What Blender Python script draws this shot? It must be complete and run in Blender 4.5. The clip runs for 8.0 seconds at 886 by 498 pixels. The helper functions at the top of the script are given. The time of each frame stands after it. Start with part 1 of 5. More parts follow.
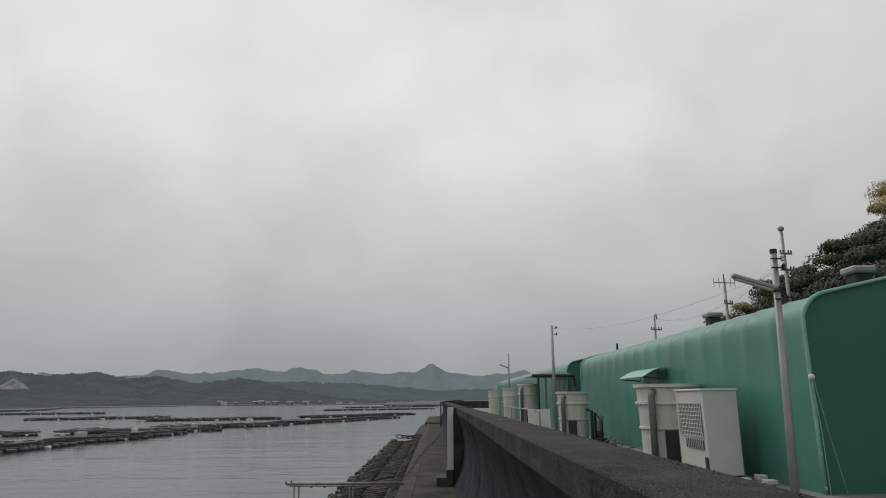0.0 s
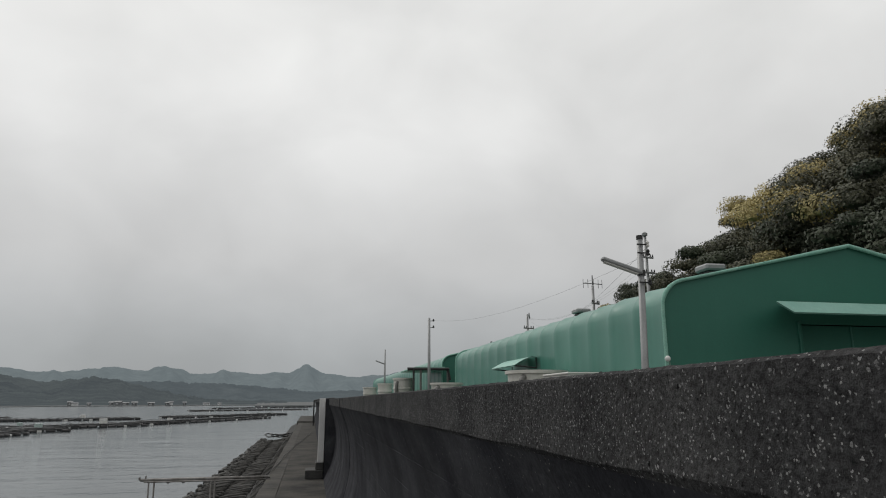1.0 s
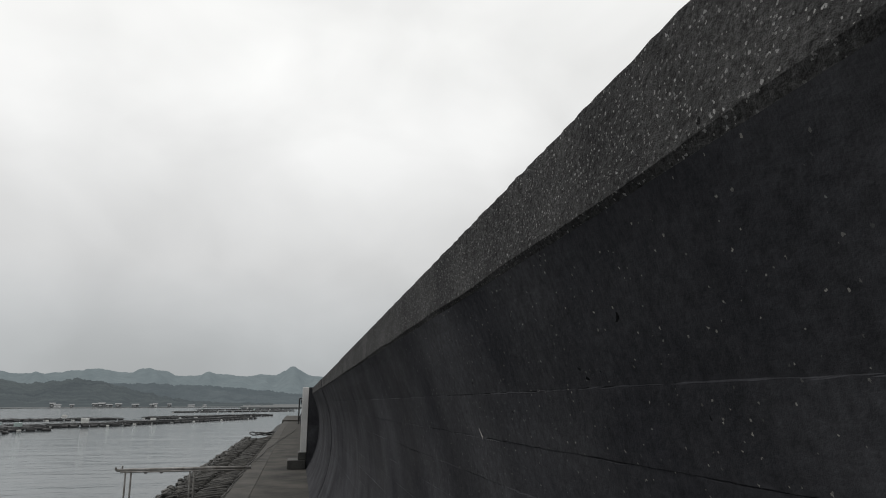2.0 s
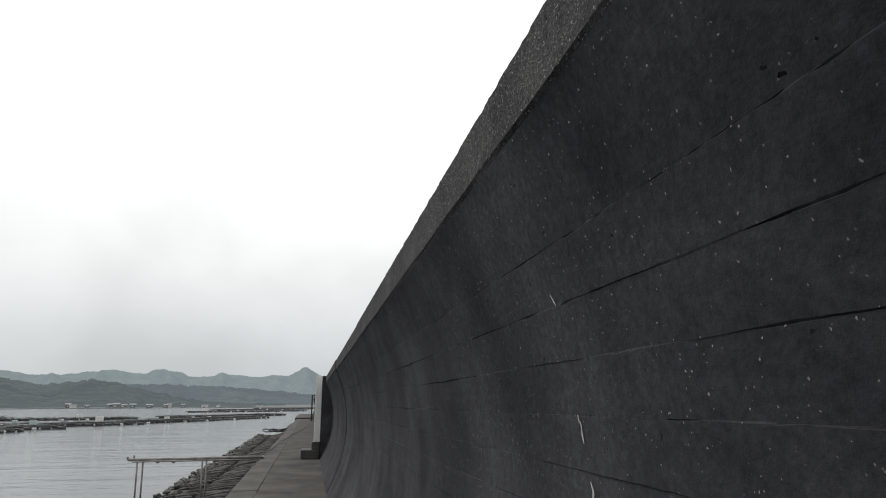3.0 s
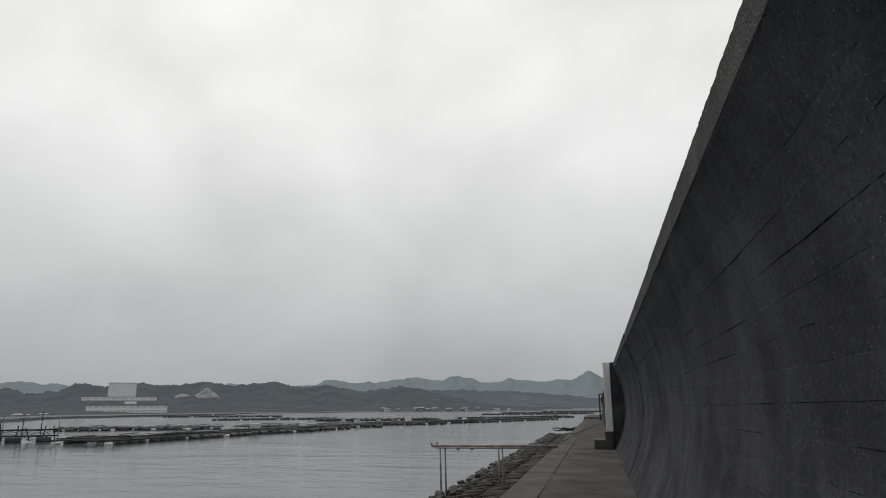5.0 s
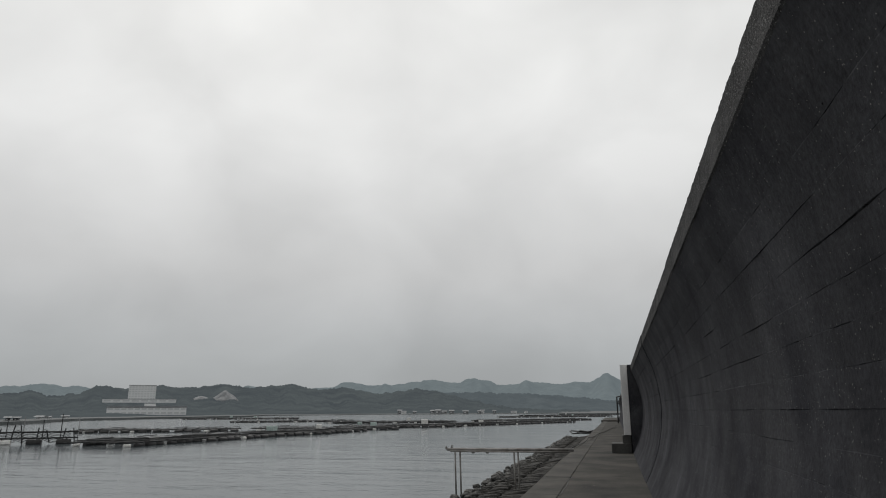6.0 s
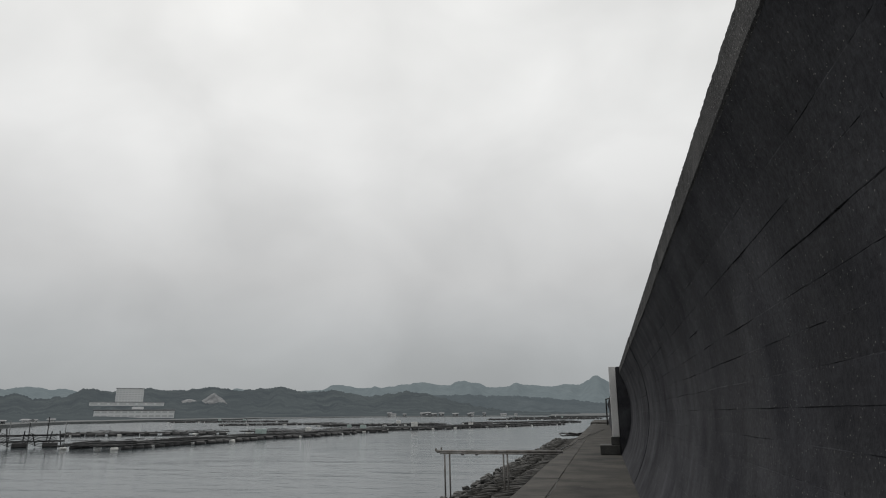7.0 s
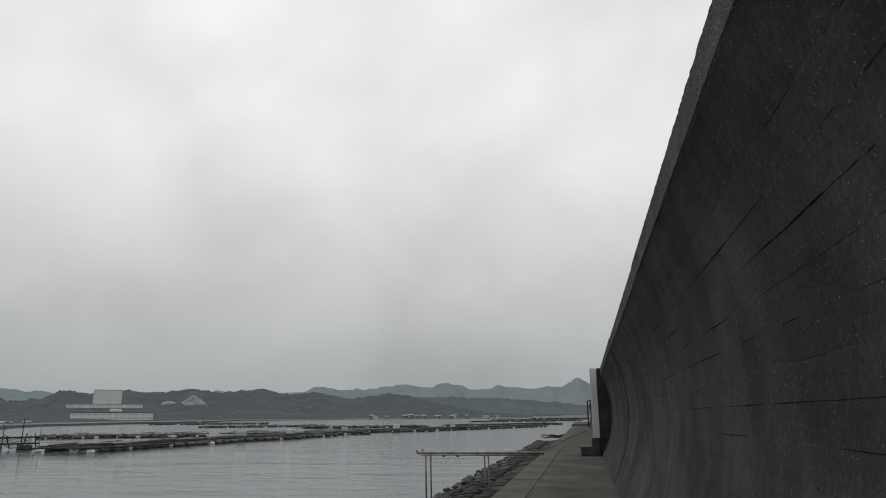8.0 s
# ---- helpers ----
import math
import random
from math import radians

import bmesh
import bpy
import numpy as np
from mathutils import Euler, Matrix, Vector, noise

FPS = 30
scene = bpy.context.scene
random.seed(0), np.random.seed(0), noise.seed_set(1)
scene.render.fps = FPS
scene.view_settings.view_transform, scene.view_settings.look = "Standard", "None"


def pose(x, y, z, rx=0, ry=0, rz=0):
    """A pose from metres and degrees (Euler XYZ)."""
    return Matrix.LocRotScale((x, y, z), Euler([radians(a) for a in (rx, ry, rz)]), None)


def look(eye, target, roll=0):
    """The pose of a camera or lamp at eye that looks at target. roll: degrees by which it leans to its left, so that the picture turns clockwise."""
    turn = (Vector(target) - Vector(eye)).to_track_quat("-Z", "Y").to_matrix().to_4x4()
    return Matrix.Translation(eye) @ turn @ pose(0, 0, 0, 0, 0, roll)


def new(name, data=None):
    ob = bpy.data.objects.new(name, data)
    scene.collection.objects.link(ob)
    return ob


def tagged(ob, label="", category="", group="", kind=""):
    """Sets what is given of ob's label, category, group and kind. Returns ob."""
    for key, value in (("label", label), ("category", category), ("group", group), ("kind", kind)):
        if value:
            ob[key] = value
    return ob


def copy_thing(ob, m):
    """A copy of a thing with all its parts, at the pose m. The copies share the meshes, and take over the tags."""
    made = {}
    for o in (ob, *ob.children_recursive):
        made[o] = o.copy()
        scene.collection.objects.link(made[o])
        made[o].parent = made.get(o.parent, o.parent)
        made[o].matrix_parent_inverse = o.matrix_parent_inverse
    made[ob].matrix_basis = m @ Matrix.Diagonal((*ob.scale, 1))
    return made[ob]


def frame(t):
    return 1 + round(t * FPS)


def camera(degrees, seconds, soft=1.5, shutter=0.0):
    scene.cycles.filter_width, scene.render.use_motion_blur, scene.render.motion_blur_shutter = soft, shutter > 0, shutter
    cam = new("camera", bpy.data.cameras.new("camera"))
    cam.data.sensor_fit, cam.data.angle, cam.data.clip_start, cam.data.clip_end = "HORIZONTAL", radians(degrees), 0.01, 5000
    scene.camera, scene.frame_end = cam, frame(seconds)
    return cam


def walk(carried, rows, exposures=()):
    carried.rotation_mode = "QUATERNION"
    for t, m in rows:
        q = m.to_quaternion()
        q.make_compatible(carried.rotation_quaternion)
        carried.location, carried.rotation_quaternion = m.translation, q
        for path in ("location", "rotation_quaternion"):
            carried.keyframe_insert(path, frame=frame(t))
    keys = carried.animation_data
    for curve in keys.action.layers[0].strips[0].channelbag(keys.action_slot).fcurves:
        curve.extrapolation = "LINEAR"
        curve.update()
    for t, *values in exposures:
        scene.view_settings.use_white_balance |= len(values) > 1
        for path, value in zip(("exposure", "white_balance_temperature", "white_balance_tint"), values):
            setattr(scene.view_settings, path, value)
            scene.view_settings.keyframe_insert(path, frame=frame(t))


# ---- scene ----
cam = camera(68.3, 8.0, soft=1.05)
PATH = [
    (0, -0.655, 0.0, 2.791, -0.483, 12.97, -0.25),
    (0.2, -0.615, 0.05, 2.757, -4.034, 12.97, -0.22),
    (0.3, -0.597, 0.075, 2.733, -5.72, 12.97, -0.19),
    (0.5, -0.595, 0.14, 2.655, -8.457, 13.05, -0.14),
    (0.7, -0.597, 0.205, 2.574, -10.30, 13.07, -0.11),
    (0.8, -0.615, 0.228, 2.553, -10.85, 13.05, -0.106),
    (0.9, -0.612, 0.25, 2.506, -11.04, 13.05, -0.09),
    (1.0, -0.59, 0.285, 2.446, -11.12, 13.07, -0.085),
    (1.1, -0.565, 0.322, 2.388, -11.29, 13.05, -0.075),
    (1.2, -0.532, 0.37, 2.345, -11.37, 13.05, -0.07),
    (1.3, -0.519, 0.41, 2.332, -11.54, 13.05, -0.08),
    (1.4, -0.503, 0.452, 2.318, -11.64, 13.07, -0.088),
    (1.5, -0.479, 0.49, 2.29, -11.69, 13.12, -0.085),
    (1.7, -0.462, 0.59, 2.165, -12.07, 13.22, -0.03),
    (2.8, -0.435, 1.211, 1.738, -12.3, 13.36, -0.02),
    (2.9, -0.447, 1.27, 1.687, -11.8, 13.32, -0.062),
    (3.0, -0.465, 1.322, 1.650, -11.19, 13.33, -0.10),
    (3.1, -0.492, 1.366, 1.634, -10.2, 13.33, -0.109),
    (3.3, -0.520, 1.446, 1.588, -5.466, 13.30, -0.14),
    (3.5, -0.489, 1.53, 1.470, -0.655, 13.39, -0.20),
    (3.6, -0.458, 1.572, 1.427, 1.608, 13.36, -0.258),
    (3.8, -0.427, 1.65, 1.405, 4.693, 13.39, -0.348),
    (4.0, -0.440, 1.744, 1.374, 7.04, 13.44, -0.418),
    (4.2, -0.492, 1.852, 1.257, 9.045, 13.515, -0.396),
    (4.5, -0.562, 2.015, 1.185, 10.53, 13.55, -0.36),
    (5.0, -0.55, 2.185, 1.185, 12.92, 13.73, -0.28),
    (5.2, -0.532, 2.25, 1.2, 13.68, 13.75, -0.22),
    (6.3, -0.528, 2.4, 1.2, 14.36, 14.03, -0.2),
    (6.5, -0.525, 2.385, 1.19, 14.15, 14.1, -0.28),
    (7.0, -0.508, 2.345, 1.185, 13.487, 14.15, -0.32),
    (7.5, -0.494, 2.36, 1.168, 12.83, 14.23, -0.28),
    (8.0, -0.49, 2.387, 1.162, 11.975, 14.32, -0.32),
]
EXPOSURE = [(0, 0.0), (0.5, 0.03), (1.0, 0.10), (1.7, 0.16), (2.8, 0.76), (3.2, 0.78), (3.5, 0.76), (3.8, 0.56), (4.2, 0.39), (5.0, 0.17), (6.5, 0.08), (8.0, 0.12)]
walk(cam, [(t, pose(x, y, z, 90 + p, -r, a)) for t, x, y, z, a, p, r in PATH], EXPOSURE)

# ---- world: overcast sky, brighter overhead, soft cloud patches ----
world = bpy.data.worlds.new("overcast_sky")
scene.world = world
world.use_nodes = True
wn, wl = world.node_tree.nodes, world.node_tree.links
wn.clear()
w_out = wn.new("ShaderNodeOutputWorld")
w_bg = wn.new("ShaderNodeBackground")
w_co = wn.new("ShaderNodeTexCoord")
w_sep = wn.new("ShaderNodeSeparateXYZ")
wl.new(w_co.outputs["Generated"], w_sep.inputs[0])
w_ramp = wn.new("ShaderNodeValToRGB")
wl.new(w_sep.outputs["Z"], w_ramp.inputs[0])
el = w_ramp.color_ramp.elements
el[0].position, el[0].color = 0.0, (0.325, 0.345, 0.365, 1)
el[1].position, el[1].color = 1.0, (0.84, 0.84, 0.83, 1)
for pos, col in ((0.06, (0.375, 0.39, 0.40, 1)), (0.20, (0.56, 0.56, 0.555, 1)), (0.36, (0.72, 0.72, 0.71, 1)), (0.52, (0.80, 0.80, 0.785, 1))):
    e = el.new(pos)
    e.color = col
w_map = wn.new("ShaderNodeMapping")
w_map.inputs["Scale"].default_value = (1.0, 1.0, 1.35)
wl.new(w_co.outputs["Generated"], w_map.inputs[0])
w_noise = wn.new("ShaderNodeTexNoise")
w_noise.inputs["Scale"].default_value = 4.6
w_noise.inputs["Detail"].default_value = 4.0
w_noise.inputs["Roughness"].default_value = 0.45
w_noise.inputs["Distortion"].default_value = 0.25
wl.new(w_map.outputs[0], w_noise.inputs["Vector"])
w_rng = wn.new("ShaderNodeMapRange")
w_rng.inputs["From Min"].default_value, w_rng.inputs["From Max"].default_value = 0.3, 0.72
w_rng.inputs["To Min"].default_value, w_rng.inputs["To Max"].default_value = 0.91, 1.10
wl.new(w_noise.outputs["Fac"], w_rng.inputs["Value"])
w_mul = wn.new("ShaderNodeMix")
w_mul.data_type, w_mul.blend_type = "RGBA", "MULTIPLY"
w_mul.inputs["Factor"].default_value = 1.0
wl.new(w_ramp.outputs[0], w_mul.inputs[6])
wl.new(w_rng.outputs[0], w_mul.inputs[7])
w_sky = wn.new("ShaderNodeTexSky")
w_sky.sky_type, w_sky.sun_disc = "NISHITA", False
w_sky.sun_elevation, w_sky.sun_rotation = radians(47), radians(-34)
w_dim = wn.new("ShaderNodeMix")
w_dim.data_type, w_dim.blend_type = "RGBA", "MULTIPLY"
w_dim.inputs["Factor"].default_value = 1.0
w_dim.inputs[7].default_value = (0.06, 0.06, 0.06, 1)
wl.new(w_sky.outputs[0], w_dim.inputs[6])
w_mix = wn.new("ShaderNodeMix")
w_mix.data_type = "RGBA"
w_mix.inputs["Factor"].default_value = 0.95
wl.new(w_dim.outputs[2], w_mix.inputs[6])
# the cloud is thinner, and so brighter, round the hidden sun
w_dot = wn.new("ShaderNodeVectorMath")
w_dot.operation = "DOT_PRODUCT"
w_dot.inputs[1].default_value = Vector((-27, 40, 52)).normalized()
wl.new(w_co.outputs["Generated"], w_dot.inputs[0])
w_glow = wn.new("ShaderNodeMapRange")
w_glow.inputs["From Min"].default_value, w_glow.inputs["From Max"].default_value = 0.35, 0.95
w_glow.inputs["To Min"].default_value, w_glow.inputs["To Max"].default_value = 0.89, 1.01
wl.new(w_dot.outputs["Value"], w_glow.inputs["Value"])
w_thin = wn.new("ShaderNodeMix")
w_thin.data_type, w_thin.blend_type = "RGBA", "MULTIPLY"
w_thin.inputs["Factor"].default_value = 1.0
wl.new(w_mul.outputs[2], w_thin.inputs[6])
wl.new(w_glow.outputs[0], w_thin.inputs[7])
wl.new(w_thin.outputs[2], w_mix.inputs[7])
wl.new(w_mix.outputs[2], w_bg.inputs["Color"])
w_bg.inputs["Strength"].default_value = 1.0
wl.new(w_bg.outputs[0], w_out.inputs[0])

sun = new("sun", bpy.data.lights.new("sun", "SUN"))
sun.data.energy, sun.data.angle, sun.data.color = 1.0, radians(30), (1.0, 0.97, 0.93)
sun.matrix_world = look((-27, 40, 52), (0, 0, 0))

# ---- materials ----
def rgb(c):
    return (*c, 1)


def surface(name, c1, c2, rough=0.8, scale=1.5, fine=40.0, bump=0.3, bump_dist=0.01, metal=0.0, vary=0.0, streak=0.0, streak_col=(0.02, 0.02, 0.02), speck=None, grain=0.35, spec=0.5):
    """A weathered surface: stains at a large scale, grain at a small one, optional vertical streaks and aggregate specks.
    speck: (colour, scale, amount)."""
    m = bpy.data.materials.new(name)
    m.use_nodes = True
    n, l = m.node_tree.nodes, m.node_tree.links
    b = n["Principled BSDF"]
    b.inputs["Metallic"].default_value = metal
    b.inputs["Specular IOR Level"].default_value = spec
    geo = n.new("ShaderNodeNewGeometry")
    big = n.new("ShaderNodeTexNoise")
    big.inputs["Scale"].default_value, big.inputs["Detail"].default_value, big.inputs["Roughness"].default_value = scale, 6, 0.62
    l.new(geo.outputs["Position"], big.inputs["Vector"])
    ramp = n.new("ShaderNodeMapRange")
    ramp.inputs["From Min"].default_value, ramp.inputs["From Max"].default_value = 0.33, 0.68
    l.new(big.outputs["Fac"], ramp.inputs["Value"])
    mix = n.new("ShaderNodeMix")
    mix.data_type = "RGBA"
    mix.inputs[6].default_value, mix.inputs[7].default_value = rgb(c1), rgb(c2)
    l.new(ramp.outputs[0], mix.inputs["Factor"])
    small = n.new("ShaderNodeTexNoise")
    small.inputs["Scale"].default_value, small.inputs["Detail"].default_value, small.inputs["Roughness"].default_value = fine, 5, 0.7
    l.new(geo.outputs["Position"], small.inputs["Vector"])
    gr = n.new("ShaderNodeMapRange")
    gr.inputs["From Min"].default_value, gr.inputs["From Max"].default_value = 0.3, 0.7
    gr.inputs["To Min"].default_value, gr.inputs["To Max"].default_value = 1 - grain, 1 + grain
    l.new(small.outputs["Fac"], gr.inputs["Value"])
    mul = n.new("ShaderNodeMix")
    mul.data_type, mul.blend_type = "RGBA", "MULTIPLY"
    mul.inputs["Factor"].default_value = 1
    l.new(mix.outputs[2], mul.inputs[6])
    l.new(gr.outputs[0], mul.inputs[7])
    col = mul.outputs[2]
    if streak:
        mp = n.new("ShaderNodeMapping")
        mp.inputs["Scale"].default_value = (2.2, 2.2, 0.22)
        l.new(geo.outputs["Position"], mp.inputs[0])
        st = n.new("ShaderNodeTexNoise")
        st.inputs["Scale"].default_value, st.inputs["Detail"].default_value = 1.6, 4
        l.new(mp.outputs[0], st.inputs["Vector"])
        sr = n.new("ShaderNodeMapRange")
        sr.inputs["From Min"].default_value, sr.inputs["From Max"].default_value = 0.48, 0.72
        sr.inputs["To Max"].default_value = streak
        l.new(st.outputs["Fac"], sr.inputs["Value"])
        sm = n.new("ShaderNodeMix")
        sm.data_type = "RGBA"
        sm.inputs[7].default_value = rgb(streak_col)
        l.new(sr.outputs[0], sm.inputs["Factor"])
        l.new(col, sm.inputs[6])
        col = sm.outputs[2]
    for speck in (speck if isinstance(speck, list) else [speck] if speck else []):
        vo = n.new("ShaderNodeTexVoronoi")
        vo.inputs["Scale"].default_value = speck[1]
        wn_ = n.new("ShaderNodeTexNoise")
        wn_.inputs["Scale"].default_value = speck[1] * 1.3
        l.new(geo.outputs["Position"], wn_.inputs["Vector"])
        wv = n.new("ShaderNodeVectorMath")
        wv.operation = "MULTIPLY_ADD"
        wv.inputs[1].default_value = (1.1 / speck[1],) * 3
        l.new(wn_.outputs["Color"], wv.inputs[0])
        l.new(geo.outputs["Position"], wv.inputs[2])
        l.new(wv.outputs[0], vo.inputs["Vector"])
        ss = n.new("ShaderNodeSeparateColor")
        l.new(vo.outputs["Color"], ss.inputs[0])
        pick = n.new("ShaderNodeMath")
        pick.operation = "LESS_THAN"
        pick.inputs[1].default_value = speck[2]
        l.new(ss.outputs[0], pick.inputs[0])
        near = n.new("ShaderNodeMath")
        near.operation = "LESS_THAN"
        near.inputs[1].default_value = speck[3] if len(speck) > 3 else 0.34
        l.new(vo.outputs["Distance"], near.inputs[0])
        both = n.new("ShaderNodeMath")
        both.operation = "MULTIPLY"
        l.new(pick.outputs[0], both.inputs[0])
        l.new(near.outputs[0], both.inputs[1])
        amt = n.new("ShaderNodeMath")
        amt.operation = "MULTIPLY"
        l.new(both.outputs[0], amt.inputs[0])
        l.new(ss.outputs[1], amt.inputs[1])
        pm = n.new("ShaderNodeMix")
        pm.data_type = "RGBA"
        pm.inputs[7].default_value = rgb(speck[0])
        l.new(amt.outputs[0], pm.inputs["Factor"])
        l.new(col, pm.inputs[6])
        col = pm.outputs[2]
    if vary:
        oi = n.new("ShaderNodeObjectInfo")
        vr = n.new("ShaderNodeMapRange")
        vr.inputs["To Min"].default_value, vr.inputs["To Max"].default_value = 1 - vary, 1 + vary
        l.new(oi.outputs["Random"], vr.inputs["Value"])
        gi = n.new("ShaderNodeMapRange")
        gi.inputs["To Min"].default_value, gi.inputs["To Max"].default_value = 1 - vary, 1 + vary
        l.new(geo.outputs["Random Per Island"], gi.inputs["Value"])
        for src in (vr, gi):
            vm = n.new("ShaderNodeMix")
            vm.data_type, vm.blend_type = "RGBA", "MULTIPLY"
            vm.inputs["Factor"].default_value = 1
            l.new(col, vm.inputs[6])
            l.new(src.outputs[0], vm.inputs[7])
            col = vm.outputs[2]
    l.new(col, b.inputs["Base Color"])
    rr = n.new("ShaderNodeMapRange")
    rr.inputs["To Min"].default_value, rr.inputs["To Max"].default_value = max(rough - 0.12, 0.02), min(rough + 0.1, 1)
    l.new(small.outputs["Fac"], rr.inputs["Value"])
    l.new(rr.outputs[0], b.inputs["Roughness"])
    if bump:
        bp = n.new("ShaderNodeBump")
        bp.inputs["Strength"].default_value, bp.inputs["Distance"].default_value = bump, bump_dist
        l.new(small.outputs["Fac"], bp.inputs["Height"])
        l.new(bp.outputs[0], b.inputs["Normal"])
    return m


def wall_concrete():
    """Board-cast concrete: each board length takes its own tone, with broad damp stains and faint runs."""
    m = surface("sea_wall_concrete", (0.029, 0.0297, 0.0345), (0.062, 0.0628, 0.068), 0.95, 1.5, 42, 0.5, 0.006,
                speck=[((0.30, 0.29, 0.27), 150, 0.03), ((0.006, 0.006, 0.007), 34, 0.04, 0.2), ((0.20, 0.20, 0.195), 70, 0.02, 0.16)], grain=0.3, spec=0.04)
    n, l = m.node_tree.nodes, m.node_tree.links
    b = n["Principled BSDF"]
    col = b.inputs["Base Color"].links[0].from_socket
    geo = n.new("ShaderNodeNewGeometry")
    sep = n.new("ShaderNodeSeparateXYZ")
    l.new(geo.outputs["Position"], sep.inputs[0])

    def calc(op, a, c=None, d=None):
        q = n.new("ShaderNodeMath")
        q.operation = op
        for k, v in enumerate((a, c, d)):
            if isinstance(v, (int, float)):
                q.inputs[k].default_value = v
            elif v is not None:
                l.new(v, q.inputs[k])
        return q.outputs[0]

    row = calc("FLOOR", calc("MULTIPLY_ADD", sep.outputs["Z"], 1 / 0.14, 0.43))
    cell = calc("FLOOR", calc("MULTIPLY_ADD", row, 0.37, calc("MULTIPLY", sep.outputs["Y"], 1 / 1.83)))
    both = n.new("ShaderNodeCombineXYZ")
    l.new(row, both.inputs[0])
    l.new(cell, both.inputs[1])
    wn_ = n.new("ShaderNodeTexWhiteNoise")
    wn_.noise_dimensions = "2D"
    l.new(both.outputs[0], wn_.inputs["Vector"])
    tone = calc("MULTIPLY_ADD", wn_.outputs["Value"], 0.13, 0.88)
    # broad stains, taller than wide, and narrow runs that fade in and out
    for stretch, sc, lo, hi, dim, lit in (((1, 1, 0.5), 1.2, 0.36, 0.66, 0.80, 1.20), ((1, 3.4, 0.3), 3.0, 0.45, 0.75, 0.99, 1.08)):
        mp = n.new("ShaderNodeMapping")
        mp.inputs["Scale"].default_value = stretch
        l.new(geo.outputs["Position"], mp.inputs[0])
        t = n.new("ShaderNodeTexNoise")
        t.inputs["Scale"].default_value, t.inputs["Detail"].default_value, t.inputs["Roughness"].default_value = sc, 5, 0.6
        l.new(mp.outputs[0], t.inputs["Vector"])
        r = n.new("ShaderNodeMapRange")
        r.inputs["From Min"].default_value, r.inputs["From Max"].default_value = lo, hi
        r.inputs["To Min"].default_value, r.inputs["To Max"].default_value = dim, lit
        l.new(t.outputs["Fac"], r.inputs["Value"])
        tone = calc("MULTIPLY", tone, r.outputs[0])
    mul = n.new("ShaderNodeMix")
    mul.data_type, mul.blend_type = "RGBA", "MULTIPLY"
    mul.inputs["Factor"].default_value = 1
    l.new(col, mul.inputs[6])
    l.new(tone, mul.inputs[7])
    l.new(mul.outputs[2], b.inputs["Base Color"])
    return m


M_WALL = wall_concrete()
M_PARAPET = surface("exposed_aggregate_concrete", (0.031, 0.031, 0.0325), (0.069, 0.0685, 0.0685), 0.95, 2.6, 85, 0.9, 0.012, speck=[((0.32, 0.32, 0.315), 125, 0.16, 0.30), ((0.36, 0.36, 0.35), 210, 0.13), ((0.005, 0.005, 0.006), 62, 0.22, 0.24)], grain=0.65, spec=0.08)
M_PEBBLE = surface("pebble_stone", (0.030, 0.030, 0.031), (0.150, 0.150, 0.148), 0.7, 260, 320, 0.3, 0.002, vary=0.7)
M_PILASTER = surface("pale_cement_render", (0.52, 0.52, 0.515), (0.62, 0.615, 0.605), 0.85, 1.5, 30, 0.2, 0.004, grain=0.1, streak=0.3, streak_col=(0.12, 0.12, 0.11))
M_WALK = surface("walkway_concrete", (0.005, 0.0048, 0.0042), (0.058, 0.053, 0.044), 0.9, 0.85, 28, 0.5, 0.008, grain=0.5, spec=0.3, speck=[((0.16, 0.15, 0.13), 6, 0.03, 0.12)])
M_EDGE = surface("edge_beam_concrete", (0.014, 0.013, 0.011), (0.060, 0.055, 0.047), 0.85, 1.1, 28, 0.5, 0.008, spec=0.3)
M_BLOCK = surface("dark_wet_concrete", (0.03, 0.03, 0.029), (0.06, 0.059, 0.055), 0.8, 3, 30, 0.5, 0.01)
M_ARMOUR = surface("weathered_armour_block", (0.007, 0.007, 0.0065), (0.056, 0.053, 0.047), 0.85, 2.6, 18, 0.7, 0.03, vary=0.25)
M_ROCK = surface("algae_dark_rock", (0.010, 0.010, 0.009), (0.050, 0.048, 0.042), 0.7, 2.5, 14, 0.8, 0.04, vary=0.3)
M_BED = surface("rubble_bed", (0.008, 0.008, 0.007), (0.022, 0.021, 0.019), 0.9, 2, 12, 0.8, 0.05)
M_GALV = surface("galvanised_steel", (0.24, 0.245, 0.245), (0.31, 0.315, 0.315), 0.5, 3, 40, 0.08, 0.001, metal=0.3, grain=0.10)
M_RUSTY = surface("rusty_galvanised_pipe", (0.12, 0.108, 0.096), (0.26, 0.255, 0.245), 0.65, 3.5, 50, 0.3, 0.003, metal=0.2)
M_BLACK = surface("black_rubber", (0.008, 0.008, 0.008), (0.018, 0.018, 0.018), 0.7, 4, 40, 0.2, 0.003)
M_TENT = surface("green_tent_membrane", (0.050, 0.180, 0.137), (0.066, 0.216, 0.167), 0.36, 0.6, 18, 0.06, 0.004, grain=0.06, streak=0.18, streak_col=(0.10, 0.30, 0.225))
M_GABLE = surface("dark_green_membrane", (0.022, 0.125, 0.088), (0.028, 0.145, 0.102), 0.55, 0.5, 18, 0.06, 0.004, grain=0.06, streak=0.12, streak_col=(0.04, 0.16, 0.12))
M_CANOPY = surface("pale_green_canopy_sheet", (0.17, 0.38, 0.31), (0.23, 0.45, 0.37), 0.45, 1.5, 20, 0.1, 0.004, grain=0.08, streak=0.2, streak_col=(0.28, 0.45, 0.39))
